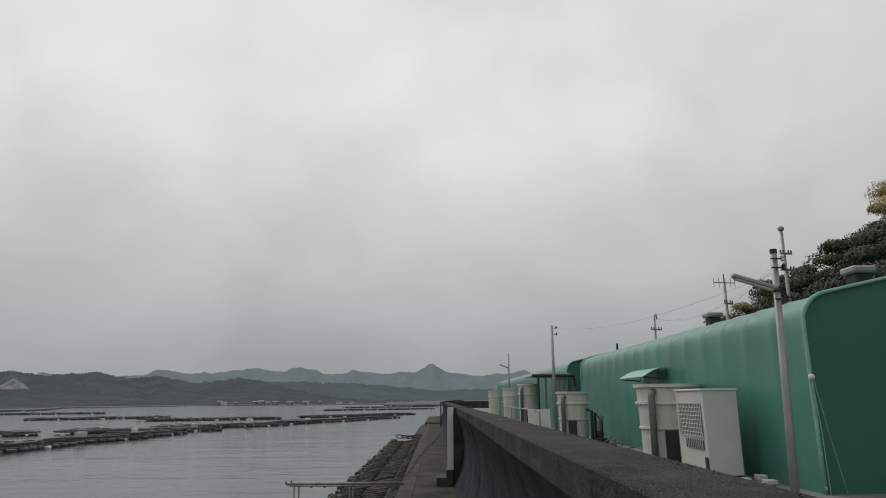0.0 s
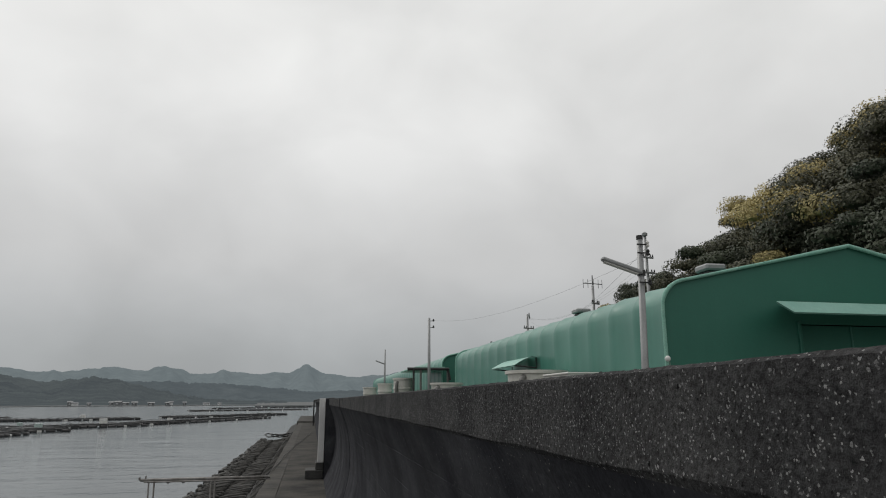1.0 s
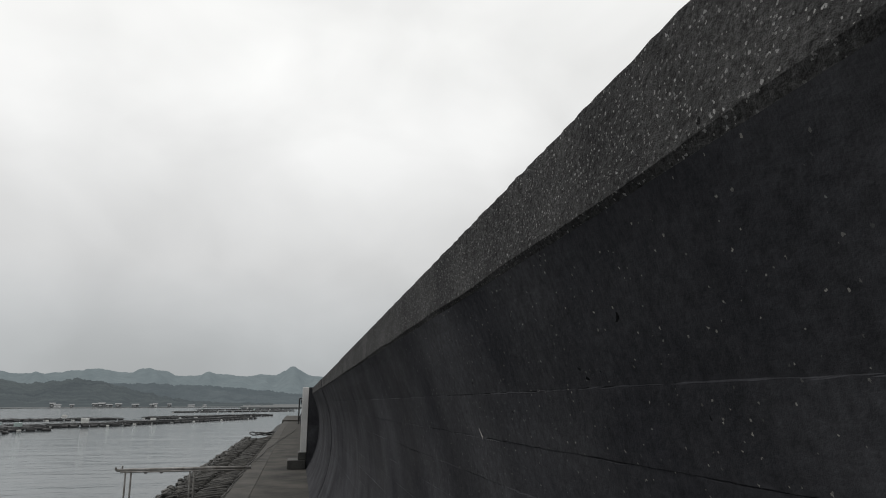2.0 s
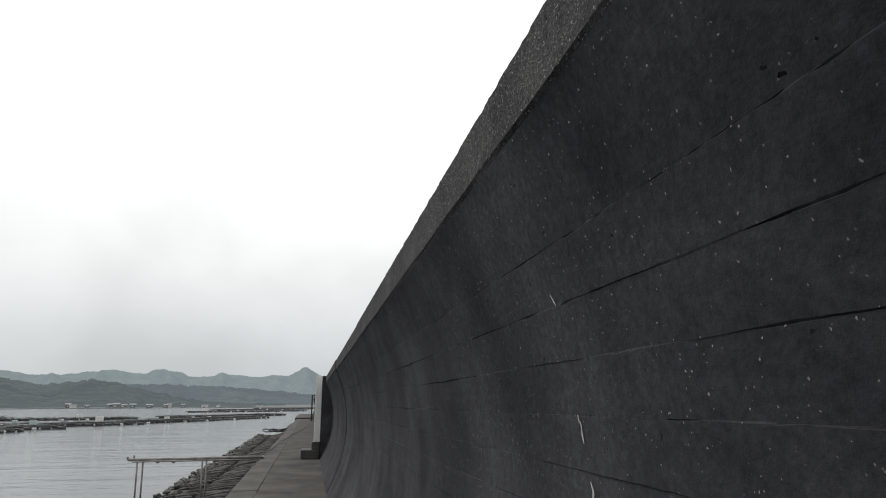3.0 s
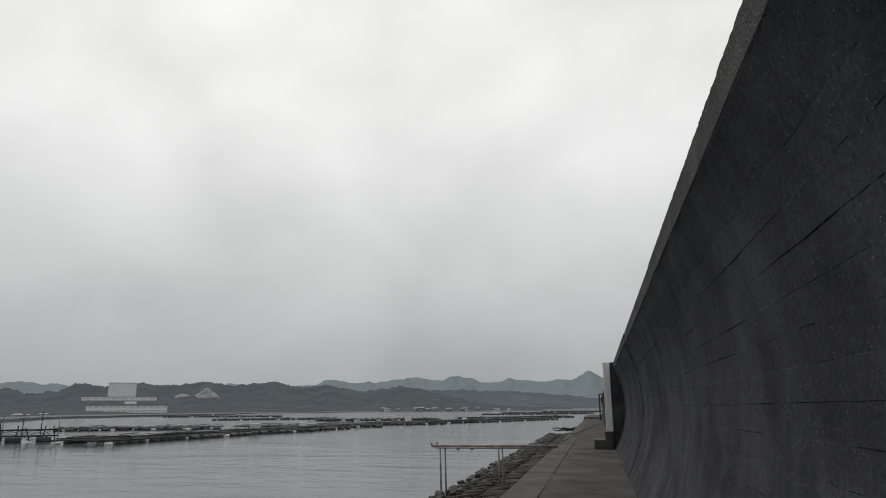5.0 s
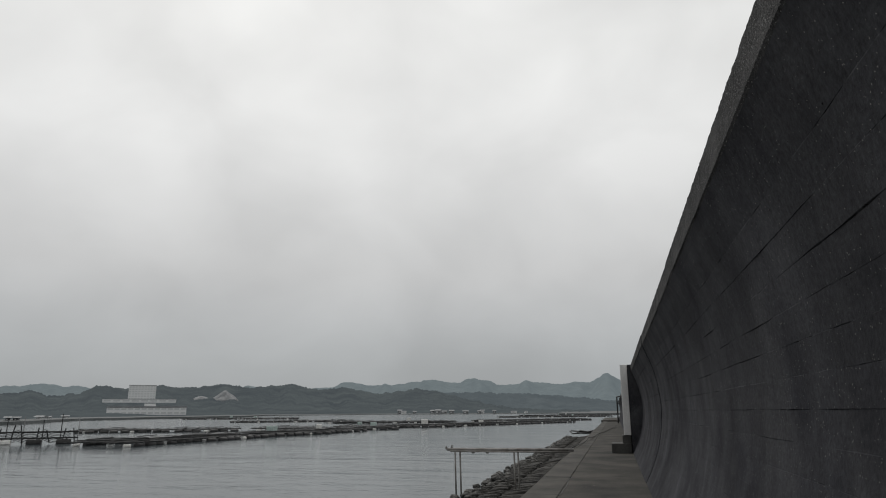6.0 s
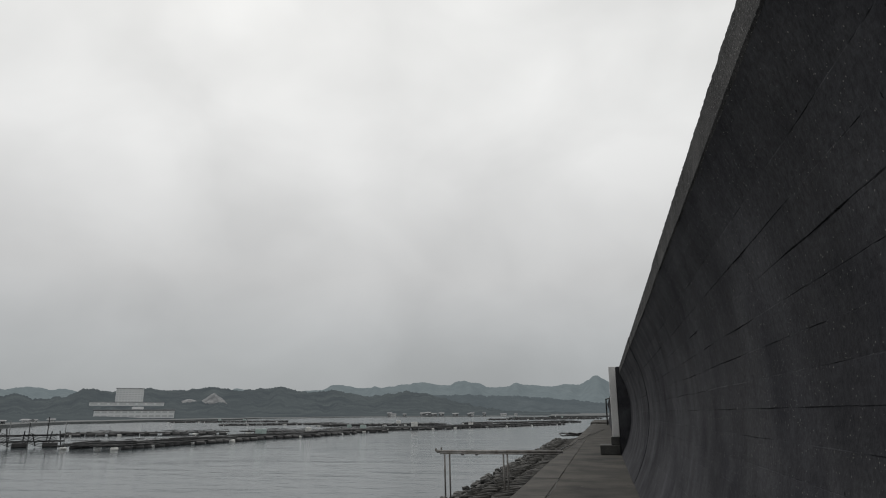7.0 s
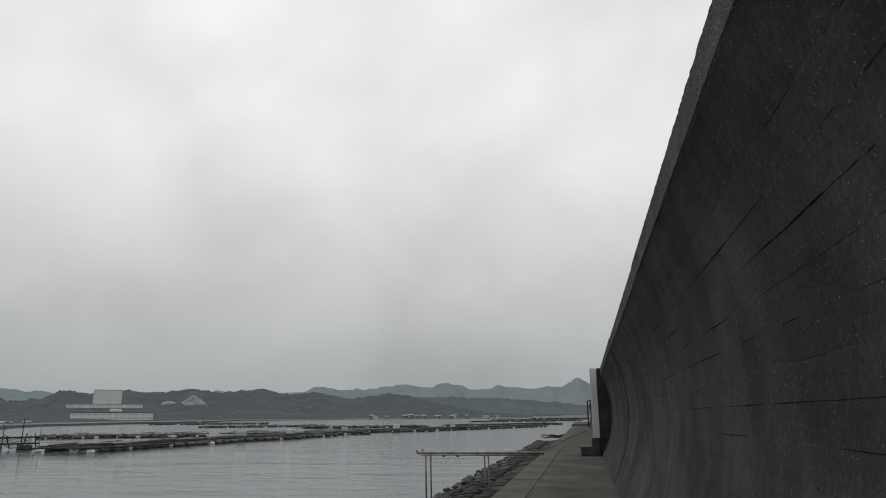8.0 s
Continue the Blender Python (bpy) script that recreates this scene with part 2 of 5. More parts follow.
M_TENT_TRIM = surface("green_edge_rope_hem", (0.15, 0.35, 0.275), (0.24, 0.45, 0.365), 0.6, 6, 60, 0.4, 0.006, grain=0.25)
M_FRP = surface("offwhite_fibreglass", (0.50, 0.49, 0.445), (0.61, 0.60, 0.555), 0.5, 1.3, 30, 0.08, 0.003, grain=0.06, streak=0.3, streak_col=(0.36, 0.345, 0.29))
M_WHITE = surface("offwhite_painted_steel", (0.53, 0.52, 0.49), (0.60, 0.59, 0.56), 0.45, 1.3, 30, 0.05, 0.002, grain=0.05, streak=0.15, streak_col=(0.42, 0.40, 0.35))
M_DARK = surface("dark_machine_interior", (0.015, 0.015, 0.015), (0.035, 0.035, 0.034), 0.7, 4, 40, 0.2, 0.003)
M_PIPE = surface("grey_pvc_pipe", (0.11, 0.108, 0.10), (0.17, 0.167, 0.157), 0.5, 3, 40, 0.1, 0.002)
M_YARD = surface("yard_concrete", (0.13, 0.135, 0.128), (0.21, 0.215, 0.205), 0.85, 0.6, 25, 0.4, 0.008)
M_SOIL = surface("hillside_earth", (0.022, 0.024, 0.014), (0.05, 0.05, 0.03), 0.95, 0.4, 6, 0.6, 0.05)
M_BARK = surface("grey_bark", (0.10, 0.088, 0.072), (0.19, 0.17, 0.145), 0.9, 3, 30, 0.7, 0.02)
M_LEAF = surface("dark_evergreen_leaf", (0.030, 0.040, 0.020), (0.058, 0.070, 0.036), 0.65, 0.35, 7, 0.9, 0.08, grain=0.45, vary=0.16)
M_LEAF_B = surface("olive_evergreen_leaf", (0.048, 0.053, 0.027), (0.092, 0.089, 0.047), 0.65, 0.35, 7, 0.9, 0.08, grain=0.45, vary=0.16)
M_FLOWER = surface("yellow_catkin_foliage", (0.27, 0.225, 0.09), (0.47, 0.39, 0.175), 0.75, 0.6, 7, 0.9, 0.08, grain=0.4, vary=0.16)
M_LOG = surface("weathered_raft_timber", (0.008, 0.0085, 0.009), (0.042, 0.0435, 0.045), 0.8, 2, 12, 0.4, 0.02, vary=0.3)
M_PLANK = surface("bleached_raft_plank", (0.12, 0.123, 0.125), (0.28, 0.285, 0.29), 0.85, 2, 12, 0.3, 0.01, vary=0.35)
M_FLOAT = surface("black_plastic_float", (0.008, 0.008, 0.009), (0.024, 0.024, 0.025), 0.6, 2, 12, 0.2, 0.01, vary=0.2)
M_BUOY = surface("white_styrofoam_float", (0.5, 0.5, 0.48), (0.68, 0.68, 0.66), 0.7, 2, 12, 0.2, 0.01)
M_CRATE = surface("pale_green_plastic_crate", (0.30, 0.38, 0.36), (0.42, 0.50, 0.48), 0.6, 2, 12, 0.1, 0.01)
M_ROPE = surface("dirty_green_rope", (0.12, 0.21, 0.17), (0.20, 0.29, 0.25), 0.9, 9, 90, 0.4, 0.003)
M_FARWALL = surface("far_white_render", (0.64, 0.65, 0.65), (0.70, 0.71, 0.71), 0.8, 0.02, 0.3, 0, grain=0.04)
M_FARGLASS = surface("far_window_band", (0.47, 0.485, 0.49), (0.53, 0.54, 0.545), 0.4, 0.02, 0.3, 0, grain=0.04)
M_FARROOF = surface("far_roof", (0.11, 0.118, 0.125), (0.17, 0.178, 0.185), 0.7, 0.02, 0.3, 0)
M_QUAY = surface("far_quay_concrete", (0.045, 0.052, 0.054), (0.085, 0.093, 0.095), 0.85, 0.05, 1.0, 0)


# Distance haze is painted in: greyed base tones plus a faint blue-grey emission.
def hill_material(name, c1, c2, haze, haze_strength, scale):
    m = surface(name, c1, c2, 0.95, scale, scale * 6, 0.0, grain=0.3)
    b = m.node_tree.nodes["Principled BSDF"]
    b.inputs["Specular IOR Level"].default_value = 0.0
    b.inputs["Emission Color"].default_value = rgb(haze)
    b.inputs["Emission Strength"].default_value = haze_strength
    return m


# farther hills get paler base tones and more emission, in place of thicker haze
M_HILL_NEAR = hill_material("far_wooded_hill_haze_glow", (0.012, 0.016, 0.0155), (0.040, 0.0475, 0.0435), (0.28, 0.318, 0.357), 0.172, 0.02)
M_HILL_MID = hill_material("mid_wooded_hill_haze_glow", (0.020, 0.026, 0.027), (0.042, 0.049, 0.049), (0.27, 0.315, 0.35), 0.215, 0.008)
M_HILL_FAR = hill_material("distant_ridge_haze_glow", (0.050, 0.060, 0.061), (0.064, 0.074, 0.074), (0.27, 0.322, 0.348), 0.34, 0.004)


def water_material():
    m = bpy.data.materials.new("sea_water")
    m.use_nodes = True
    n, l = m.node_tree.nodes, m.node_tree.links
    b = n["Principled BSDF"]
    b.inputs["Base Color"].default_value = (0.055, 0.067, 0.073, 1)
    b.inputs["Roughness"].default_value = 0.12
    b.inputs["IOR"].default_value = 1.333
    geo = n.new("ShaderNodeNewGeometry")
    prev = None
    for sc, stretch, strength, dist in ((0.16, (0.35, 1.0, 1), 0.30, 0.30), (0.9, (0.4, 1.0, 1), 0.42, 0.09), (4.0, (0.5, 1.0, 1), 0.35, 0.022)):
        mp = n.new("ShaderNodeMapping")
        mp.inputs["Scale"].default_value = stretch
        mp.inputs["Rotation"].default_value = (0, 0, radians(22))
        l.new(geo.outputs["Position"], mp.inputs[0])
        t = n.new("ShaderNodeTexNoise")
        t.inputs["Scale"].default_value, t.inputs["Detail"].default_value, t.inputs["Distortion"].default_value = sc, 4, 0.6
        l.new(mp.outputs[0], t.inputs["Vector"])
        bp = n.new("ShaderNodeBump")
        bp.inputs["Strength"].default_value, bp.inputs["Distance"].default_value = strength, dist
        l.new(t.outputs["Fac"], bp.inputs["Height"])
        if prev:
            l.new(prev.outputs[0], bp.inputs["Normal"])
        prev = bp
    l.new(prev.outputs[0], b.inputs["Normal"])
    return m


M_WATER = water_material()

# ---- mesh helpers ----
class Shape:
    """Collects vertices and faces of one mesh."""

    def __init__(self):
        self.v, self.f, self.mi = [], [], []

    def add(self, verts, faces, mi=0):
        k = len(self.v)
        self.v += [tuple(q) for q in verts]
        self.f += [tuple(k + i for i in q) for q in faces]
        self.mi += [mi] * len(faces)
        return self

    def box(self, lo, hi, c=0.01, m=None, mi=0):
        """A chamfered box."""
        c = min(c, *(0.45 * (b - a) for a, b in zip(lo, hi)))
        vs, idx = [], {}
        for sx in (0, 1):
            for sy in (0, 1):
                for sz in (0, 1):
                    s = (sx, sy, sz)
                    for ax in range(3):
                        q = [(hi[i] - (0 if i == ax else c)) if s[i] else (lo[i] + (0 if i == ax else c)) for i in range(3)]
                        idx[s, ax] = len(vs)
                        vs.append(q)
        fs = []
        for ax in range(3):
            u, w = (ax + 1) % 3, (ax + 2) % 3
            for side in (0, 1):
                ring = []
                for a, b in ((0, 0), (1, 0), (1, 1), (0, 1)):
                    s = [0, 0, 0]
                    s[ax], s[u], s[w] = side, a, b
                    ring.append(idx[tuple(s), ax])
                fs.append(ring if side else ring[::-1])
            for a in (0, 1):
                for b in (0, 1):
                    s0, s1 = [0, 0, 0], [0, 0, 0]
                    s0[u], s0[w] = a, b
                    s1[u], s1[w] = a, b
                    s1[ax] = 1
                    s0, s1 = tuple(s0), tuple(s1)
                    q = [idx[s0, u], idx[s1, u], idx[s1, w], idx[s0, w]]
                    fs.append(q if a == b else q[::-1])
        for s in ((a, b, d) for a in (0, 1) for b in (0, 1) for d in (0, 1)):
            q = [idx[s, 0], idx[s, 1], idx[s, 2]]
            fs.append(q if sum(s) % 2 else q[::-1])
        if m is not None:
            vs = [m @ Vector(q) for q in vs]
        return self.add(vs, fs, mi)

    def tube(self, pts, r, n=8, mi=0):
        """A round bar along points; r: one radius or one for each point."""
        pts = [Vector(q) for q in pts]
        rs = [r] * len(pts) if isinstance(r, (int, float)) else r
        vs, fs = [], []
        side = None
        for i, q in enumerate(pts):
            d = (pts[min(i + 1, len(pts) - 1)] - pts[max(i - 1, 0)]).normalized()
            if side is None:
                side = d.orthogonal().normalized()
            side = (side - d * side.dot(d)).normalized()
            up = d.cross(side)
            for j in range(n):
                a = 2 * math.pi * j / n
                vs.append(q + rs[i] * (math.cos(a) * side + math.sin(a) * up))
        for i in range(len(pts) - 1):
            for j in range(n):
                fs.append((i * n + j, i * n + (j + 1) % n, (i + 1) * n + (j + 1) % n, (i + 1) * n + j))
        fs.append(tuple(range(n))[::-1])
        fs.append(tuple((len(pts) - 1) * n + j for j in range(n)))
        return self.add(vs, fs, mi)

    def lathe(self, c, prof, n=20, mi=0):
        """A turned body round a vertical axis at c; prof: (radius, z) from bottom to top, closed at both ends."""
        vs, fs = [], []
        for r, z in prof:
            for j in range(n):
                a = 2 * math.pi * j / n
                vs.append((c[0] + r * math.cos(a), c[1] + r * math.sin(a), c[2] + z))
        for i in range(len(prof) - 1):
            for j in range(n):
                fs.append((i * n + j, i * n + (j + 1) % n, (i + 1) * n + (j + 1) % n, (i + 1) * n + j))
        fs.append(tuple(range(n))[::-1])
        fs.append(tuple((len(prof) - 1) * n + j for j in range(n)))
        return self.add(vs, fs, mi)

    def grid(self, rows, mi=0, flip=False):
        """A sheet from rows of points."""
        w = len(rows[0])
        fs = []
        for i in range(len(rows) - 1):
            for j in range(w - 1):
                q = (i * w + j, i * w + j + 1, (i + 1) * w + j + 1, (i + 1) * w + j)
                fs.append(q[::-1] if flip else q)
        return self.add([q for row in rows for q in row], fs, mi)

    def mesh(self, name, mats, smooth=False):
        me = bpy.data.meshes.new(name)
        me.from_pydata(self.v, [], self.f)
        for m in mats if isinstance(mats, (list, tuple)) else [mats]:
            me.materials.append(m)
        me.polygons.foreach_set("material_index", self.mi)
        if smooth:
            me.polygons.foreach_set("use_smooth", [True] * len(self.f))
        me.update()
        return me


def part(name, shape, mats, parent=None, label="", smooth=False, kind=""):
    """One mesh object, under a thing or on its own. Points are in the parent's own space."""
    ob = new(name, shape if isinstance(shape, bpy.types.Mesh) else shape.mesh(name, mats, smooth))
    if parent:
        ob.parent = parent
    return tagged(ob, label, kind=kind)


def thing(name, label, category, at=(0, 0, 0), turn=0.0, group="", kind=""):
    """An empty at a thing's base, to hold its parts."""
    ob = new(name)
    ob.empty_display_size = 0.2
    ob.matrix_world = pose(*at, 0, 0, turn)
    return tagged(ob, label, category, group, kind)


def wob(x, y, z, s=1.0):
    return noise.noise(Vector((x * s, y * s, z * s)))


# ---- sea ----
WATER_Z = -1.38
sea = Shape()
sea.add([(-4500, -1500, WATER_Z), (0.3, -1500, WATER_Z), (0.3, 130, WATER_Z), (3500, 130, WATER_Z), (3500, 4800, WATER_Z), (-4500, 4800, WATER_Z)], [(0, 1, 2, 3, 4, 5)])
tagged(part("water", sea, M_WATER), "calm grey sea bay with small ripples", "water", kind="structure")

# ---- sea wall with a wave-return curve ----
H = 2.5
LIP = 2.32
CX, CZ, CR = -2.2039, 1.2528, 2.4487
BOARDS = [0.22 + 0.14 * k for k in range(14)]


def curve_x(z):
    return CX + math.sqrt(CR * CR - (z - CZ) ** 2)


def wall_section(name, y0, y1, step, shift, label):
    """One cast length of the wall: board-marked curved face, proud parapet band, flat crest and land face."""
    rnd = random.Random(int(y0 * 100) + 7)
    zs = [(0.0, "c", 0)]
    last = 0.0
    for k, z in enumerate(BOARDS):
        zs += [(last + (z - last) * 0.5, "c", k), (z - 0.0019, "c", k), (z, "g", k), (z + 0.0019, "c", k + 1)]
        last = z
    zs += [(2.25, "c", 99), (LIP - 0.012, "c", 99)]
    offs = {}
    n = max(2, int(round((y1 - y0) / step)) + 1)
    rows = []
    for i in range(n):
        y = y0 + (y1 - y0) * i / (n - 1)
        row = []
        for z, kind, k in zs:
            o = offs.setdefault(k, rnd.uniform(-0.0012, 0.0012))
            x = curve_x(z) + o + shift + 0.004 * wob(y, z, k, 1.7)
            if kind == "g":
                cut = wob(y * 0.9, k * 5.3, 2.0) * 1.5 + 0.02 + 1.5 * wob(y * 5, k * 3.3, 6) + 1.1 * wob(y * 17, k * 2.1, 4)
                x += (0.0054 if step < 0.05 else 0.0035) * min(max(cut, 0.0), 1.0)
            ragged = 0.0022 * wob(y, k * 3.7, 8, 21.0) + 0.003 * wob(y, k * 1.9, 3, 4.0) if 0 < z < 2.2 else 0.0
            row.append((x, y, z + 0.004 * wob(y, k * 0.4, 5, 0.8) * (0 < z < 2.2) + ragged))
        r1, r2 = 0.0035 * wob(y, 1, 1, 8.0) + 0.004 * wob(y, 2, 1, 26.0), 0.003 * wob(y, 3, 9, 9.0) + 0.003 * wob(y, 5, 9, 23.0)
        low = 0.010 * wob(y, 7, 2, 2.5)
        row += [(shift - 0.004, y, LIP + low), (shift - 0.002 + r2 * 0.5, y, 2.40), (shift - 0.003 + r1, y, H - 0.04 + r2), (shift - 0.003 + r1, y, H - 0.004 + r2), (shift + 0.008 + r2, y, H + 0.003 + r1 * 0.6),
                (shift + 0.15, y, H + 0.006 + r2 * 0.5), (shift + 0.40, y, H + 0.004 + r1 * 0.4), (shift + 0.50 + r1, y, H - 0.004), (shift + 0.54, y, H - 0.045), (0.56, y, 0.6), (0.56, y, -0.4)]
        rows.append(row)
    s = Shape()
    w = len(rows[0])
    nc = len(zs) - 1
    s.grid(rows)
    s.mi = []
    for i in range(n - 1):
        for j in range(w - 1):
            s.mi.append(1 if j >= nc + 0 and j < w - 3 else 0)
    s.f.append(tuple(range(w)))
    s.mi.append(0)
    s.f.append(tuple((n - 1) * w + j for j in range(w))[::-1])
    s.mi.append(0)
    s.f = [q[::-1] for q in s.f]
    ob = part(name, s, [M_WALL, M_PARAPET])
    return tagged(ob, label, "sea wall", kind="structure")


JOINTS = [-14.8, -8.85, -2.9, 8.5, 14.6, 22.8]
near_sections = []
for k, (a, b) in enumerate(zip(JOINTS, JOINTS[1:])):
    near_sections.append(wall_section("sea_wall_%d" % (k + 1), a + 0.002, b - 0.002, 0.022 if k == 2 else 0.1 if k == 3 else 0.5, (0.004, 0.0, 0.0, 0.006, -0.003)[k],
                                      "dark board-marked concrete sea wall with a curved face"))
far_y = [23.6, 35.4, 47.2, 59.0, 70.8, 84.0, 97.0, 110.0]
for k, (a, b) in enumerate(zip(far_y, far_y[1:])):
    wall_section("sea_wall_%d" % (k + 7), a + 0.008, b - 0.008, 3.0, 0.004 * (k % 2), "dark curved concrete sea wall running on along the shore")

# wall turning inland at its far end
turn = Shape()
turn.box((0.56, 109.2, -0.4), (40.0, 110.0, H), 0.03)
tagged(part("sea_wall_return", turn, M_WALL), "dark concrete sea wall turning inland", "sea wall", kind="structure")

# lime runs and dark seep marks at the joint
for (yc, za, zb, w) in ((2.930, 1.325, 1.40, 0.0042), (2.937, 1.385, 1.46, 0.0046), (2.948, 1.55, 1.605, 0.0040), (2.955, 1.60, 1.622, 0.0022), (2.935, 1.895, 1.93, 0.0016)):
    s = Shape()
    rows = []
    m = 9
    for i in range(m):
        f = i / (m - 1)
        z = za + (zb - za) * f
        half = w * (0.08 + math.sin(math.pi * f)) * (1 + 0.5 * wob(f * 6, yc * 9, za * 7))
        off = 0.012 * wob(f * 2.2, za * 5, 1)
        rows.append([(curve_x(z) - 0.005, yc + off - half, z), (curve_x(z) - 0.007, yc + off, z), (curve_x(z) - 0.005, yc + off + half, z)])
    s.grid(rows)
    part("lime_streak", s, surface("white_lime_run", (0.42, 0.41, 0.39), (0.62, 0.61, 0.58), 0.8, 20, 60, 0.3, 0.002), near_sections[2], "white lime streak running down the concrete")


def pebbles(y0, y1, count, seed):
    """Exposed stones and shell bits that stand out of the parapet band and the crest."""
    rnd = random.Random(seed)
    bm = bmesh.new()
    bmesh.ops.create_icosphere(bm, subdivisions=1, radius=1.0)
    bv = [v.co.copy() for v in bm.verts]
    bf = [tuple(v.index for v in f.verts) for f in bm.faces]
    bm.free()
    s = Shape()
    for _ in range(count):
        y = y0 + (y1 - y0) * rnd.random() ** 1.4
        r = 0.0012 + 0.0046 * rnd.random() ** 3.6
        if rnd.random() < 0.012:
            r *= 1.7
        if rnd.random() < 0.62:
            c = Vector((0.0015, y, rnd.uniform(LIP + 0.01, H - 0.03)))
            sq = Vector((0.5, 0.35 + 0.6 * rnd.random(), 0.7 + 1.9 * rnd.random() ** 1.5))
        else:
            c = Vector((rnd.uniform(0.02, 0.48), y, H + 0.003))
            sq = Vector((0.8 + 0.5 * rnd.random(), 0.8 + 0.8 * rnd.random(), 0.45))
        e = Euler((rnd.uniform(-0.5, 0.5), rnd.uniform(-0.3, 0.3), rnd.uniform(-0.4, 0.4))).to_matrix()
        s.add([c + r * (e @ Vector((q.x * sq.x, q.y * sq.y, q.z * sq.z))) * (1 + 0.55 * rnd.uniform(-1, 1)) for q in bv], bf)
    return s


tagged(part("pebbles", pebbles(0.15, 8.4, 17000, 3), M_PEBBLE), "grey and white pebbles and shell bits set in weathered concrete", "pebbles", kind="stuff")

# pilaster, pale post and steps at the end of the near wall
pil = Shape()
pil.box((-0.11, 22.8, -0.1), (0.56, 23.6, H + 0.02), 0.015)
tagged(part("wall_pilaster", pil, M_WALL), "dark concrete pilaster closing the curved wall", "pilaster", kind="structure")
post = Shape()
post.box((-0.315, 22.78, 0.5), (-0.114, 23.0, H + 0.02), 0.012)
tagged(part("concrete_post", post, M_PILASTER), "pale square concrete post against the wall's end", "post")
stairs = thing("wall_steps", "two dark concrete steps at the foot of the pale post", "steps", (-0.12, 23.1, 0))
part("step", Shape().box((-0.57, -0.35, 0), (0.0, 0.6, 0.27), 0.015), M_BLOCK, stairs)
part("step", Shape().box((-0.25, -0.3, 0.272), (0.0, 0.6, 0.5), 0.015), M_BLOCK, stairs)

# ---- walkway along the foot of the wall ----
s = Shape()
xs = [-1.404, -1.1, -0.8, -0.5, -0.2, 0.2]
ys = [-20 + 0.5 * i for i in range(2 * 135 + 1)]
s.grid([[(x, y, 0.010 * wob(x, y, 3, 0.5) + 0.003 * wob(x, y, 8, 3)) for x in xs] for y in ys], flip=True)
s.add([(-1.404, -20, 0), (-1.404, 115, 0), (-1.404, 115, -0.5), (-1.404, -20, -0.5)], [(0, 1, 2, 3)])
walkway = tagged(part("pavement", s, M_WALK), "stained grey concrete walkway at the foot of the sea wall", "walkway", kind="structure")
# edge beam in cast lengths with open joints
beam_y = [12.6 + 2.65 * (i - 12) for i in range(38)]
beam = thing("edge_beam", "weathered concrete edge beam of the walkway with open joints", "kerb", (-1.66, 0, 0), kind="structure")
for k, a in enumerate(beam_y):
    rnd = random.Random(k)
    part("beam_length", Shape().box((-0.25 + rnd.uniform(-0.015, 0.015), a + 0.006, -0.55), (0.251 + rnd.uniform(-0.002, 0.002), a + 2.644, 0.004 + rnd.uniform(-0.004, 0.008)), 0.008), M_EDGE, beam)
part("joint_filling", Shape().box((0.20, -19, -0.3), (0.30, 79.5, -0.012), 0.002), M_EDGE, beam, "dirt packed in the long joint")
# dark seep line of the joint on the walkway
s = Shape()
for y0 in (12.6,):
    s.tube([(-1.395 + 0.05 * wob(y0, i * 0.6, 0), y0 + 0.266 * i, 0.001) for i in range(11)], 0.010, 5)
    s.tube([(-1.40 - 0.09 * i, y0 + 0.05 * wob(i, y0, 3), 0.007) for i in range(6)], 0.008, 5)
    s.tube([(-1.40 - 0.09 * i, y0 + 2.66 + 0.05 * wob(i, y0, 7), 0.007) for i in range(6)], 0.008, 5)
part("joint_crack", s, M_DARK, walkway, "dark open crack along a joint")
# raised landing further along
plat = Shape()
plat.box((-2.1, 80.0, -0.7), (-0.12, 108.9, 0.14), 0.03)
tagged(part("landing_slab", plat, M_EDGE), "raised grey concrete landing beside the sea wall", "landing", kind="structure")

# ---- armoured slope ----
bed = Shape()
bed.grid([[(-1.9, y, -0.5), (-2.6, y, -0.95), (-3.3, y, -1.36), (-5.0, y, -1.6), (-6.4, y, -1.9)] for y in (-25, 20, 50, 68, 76, 110)], flip=True)
tagged(part("slope_bed", bed, M_BED), "dark rubble bed under the armour blocks", "ground", kind="structure")


def armour_mesh(seed):
    """A rounded, slightly hollowed concrete bar, long across the slope."""
    rnd = random.Random(seed)
    s = Shape()
    n, m = 10, 7
    for i in range(m):
        f = i / (m - 1)
        x = (f - 0.5) * 0.92
        end = 0.72 if i in (0, m - 1) else 1.0
        for j in range(n):
            a = 2 * math.pi * j / n
            ry, rz = 0.105 * end, 0.105 * end
            q = 1 + 0.10 * noise.noise(Vector((x * 3, math.cos(a) * 1.5 + seed, math.sin(a) * 1.5)))
            sy = math.copysign(abs(math.cos(a)) ** 0.6, math.cos(a))
            sz = math.copysign(abs(math.sin(a)) ** 0.6, math.sin(a))
            s.v.append((x, ry * q * sy, rz * q * sz))
    for i in range(m - 1):
        for j in range(n):
            s.f.append((i * n + j, i * n + (j + 1) % n, (i + 1) * n + (j + 1) % n, (i + 1) * n + j))
            s.mi.append(0)
    s.f += [tuple(range(n))[::-1], tuple((m - 1) * n + j for j in range(n))]
    s.mi += [0, 0]
    return s


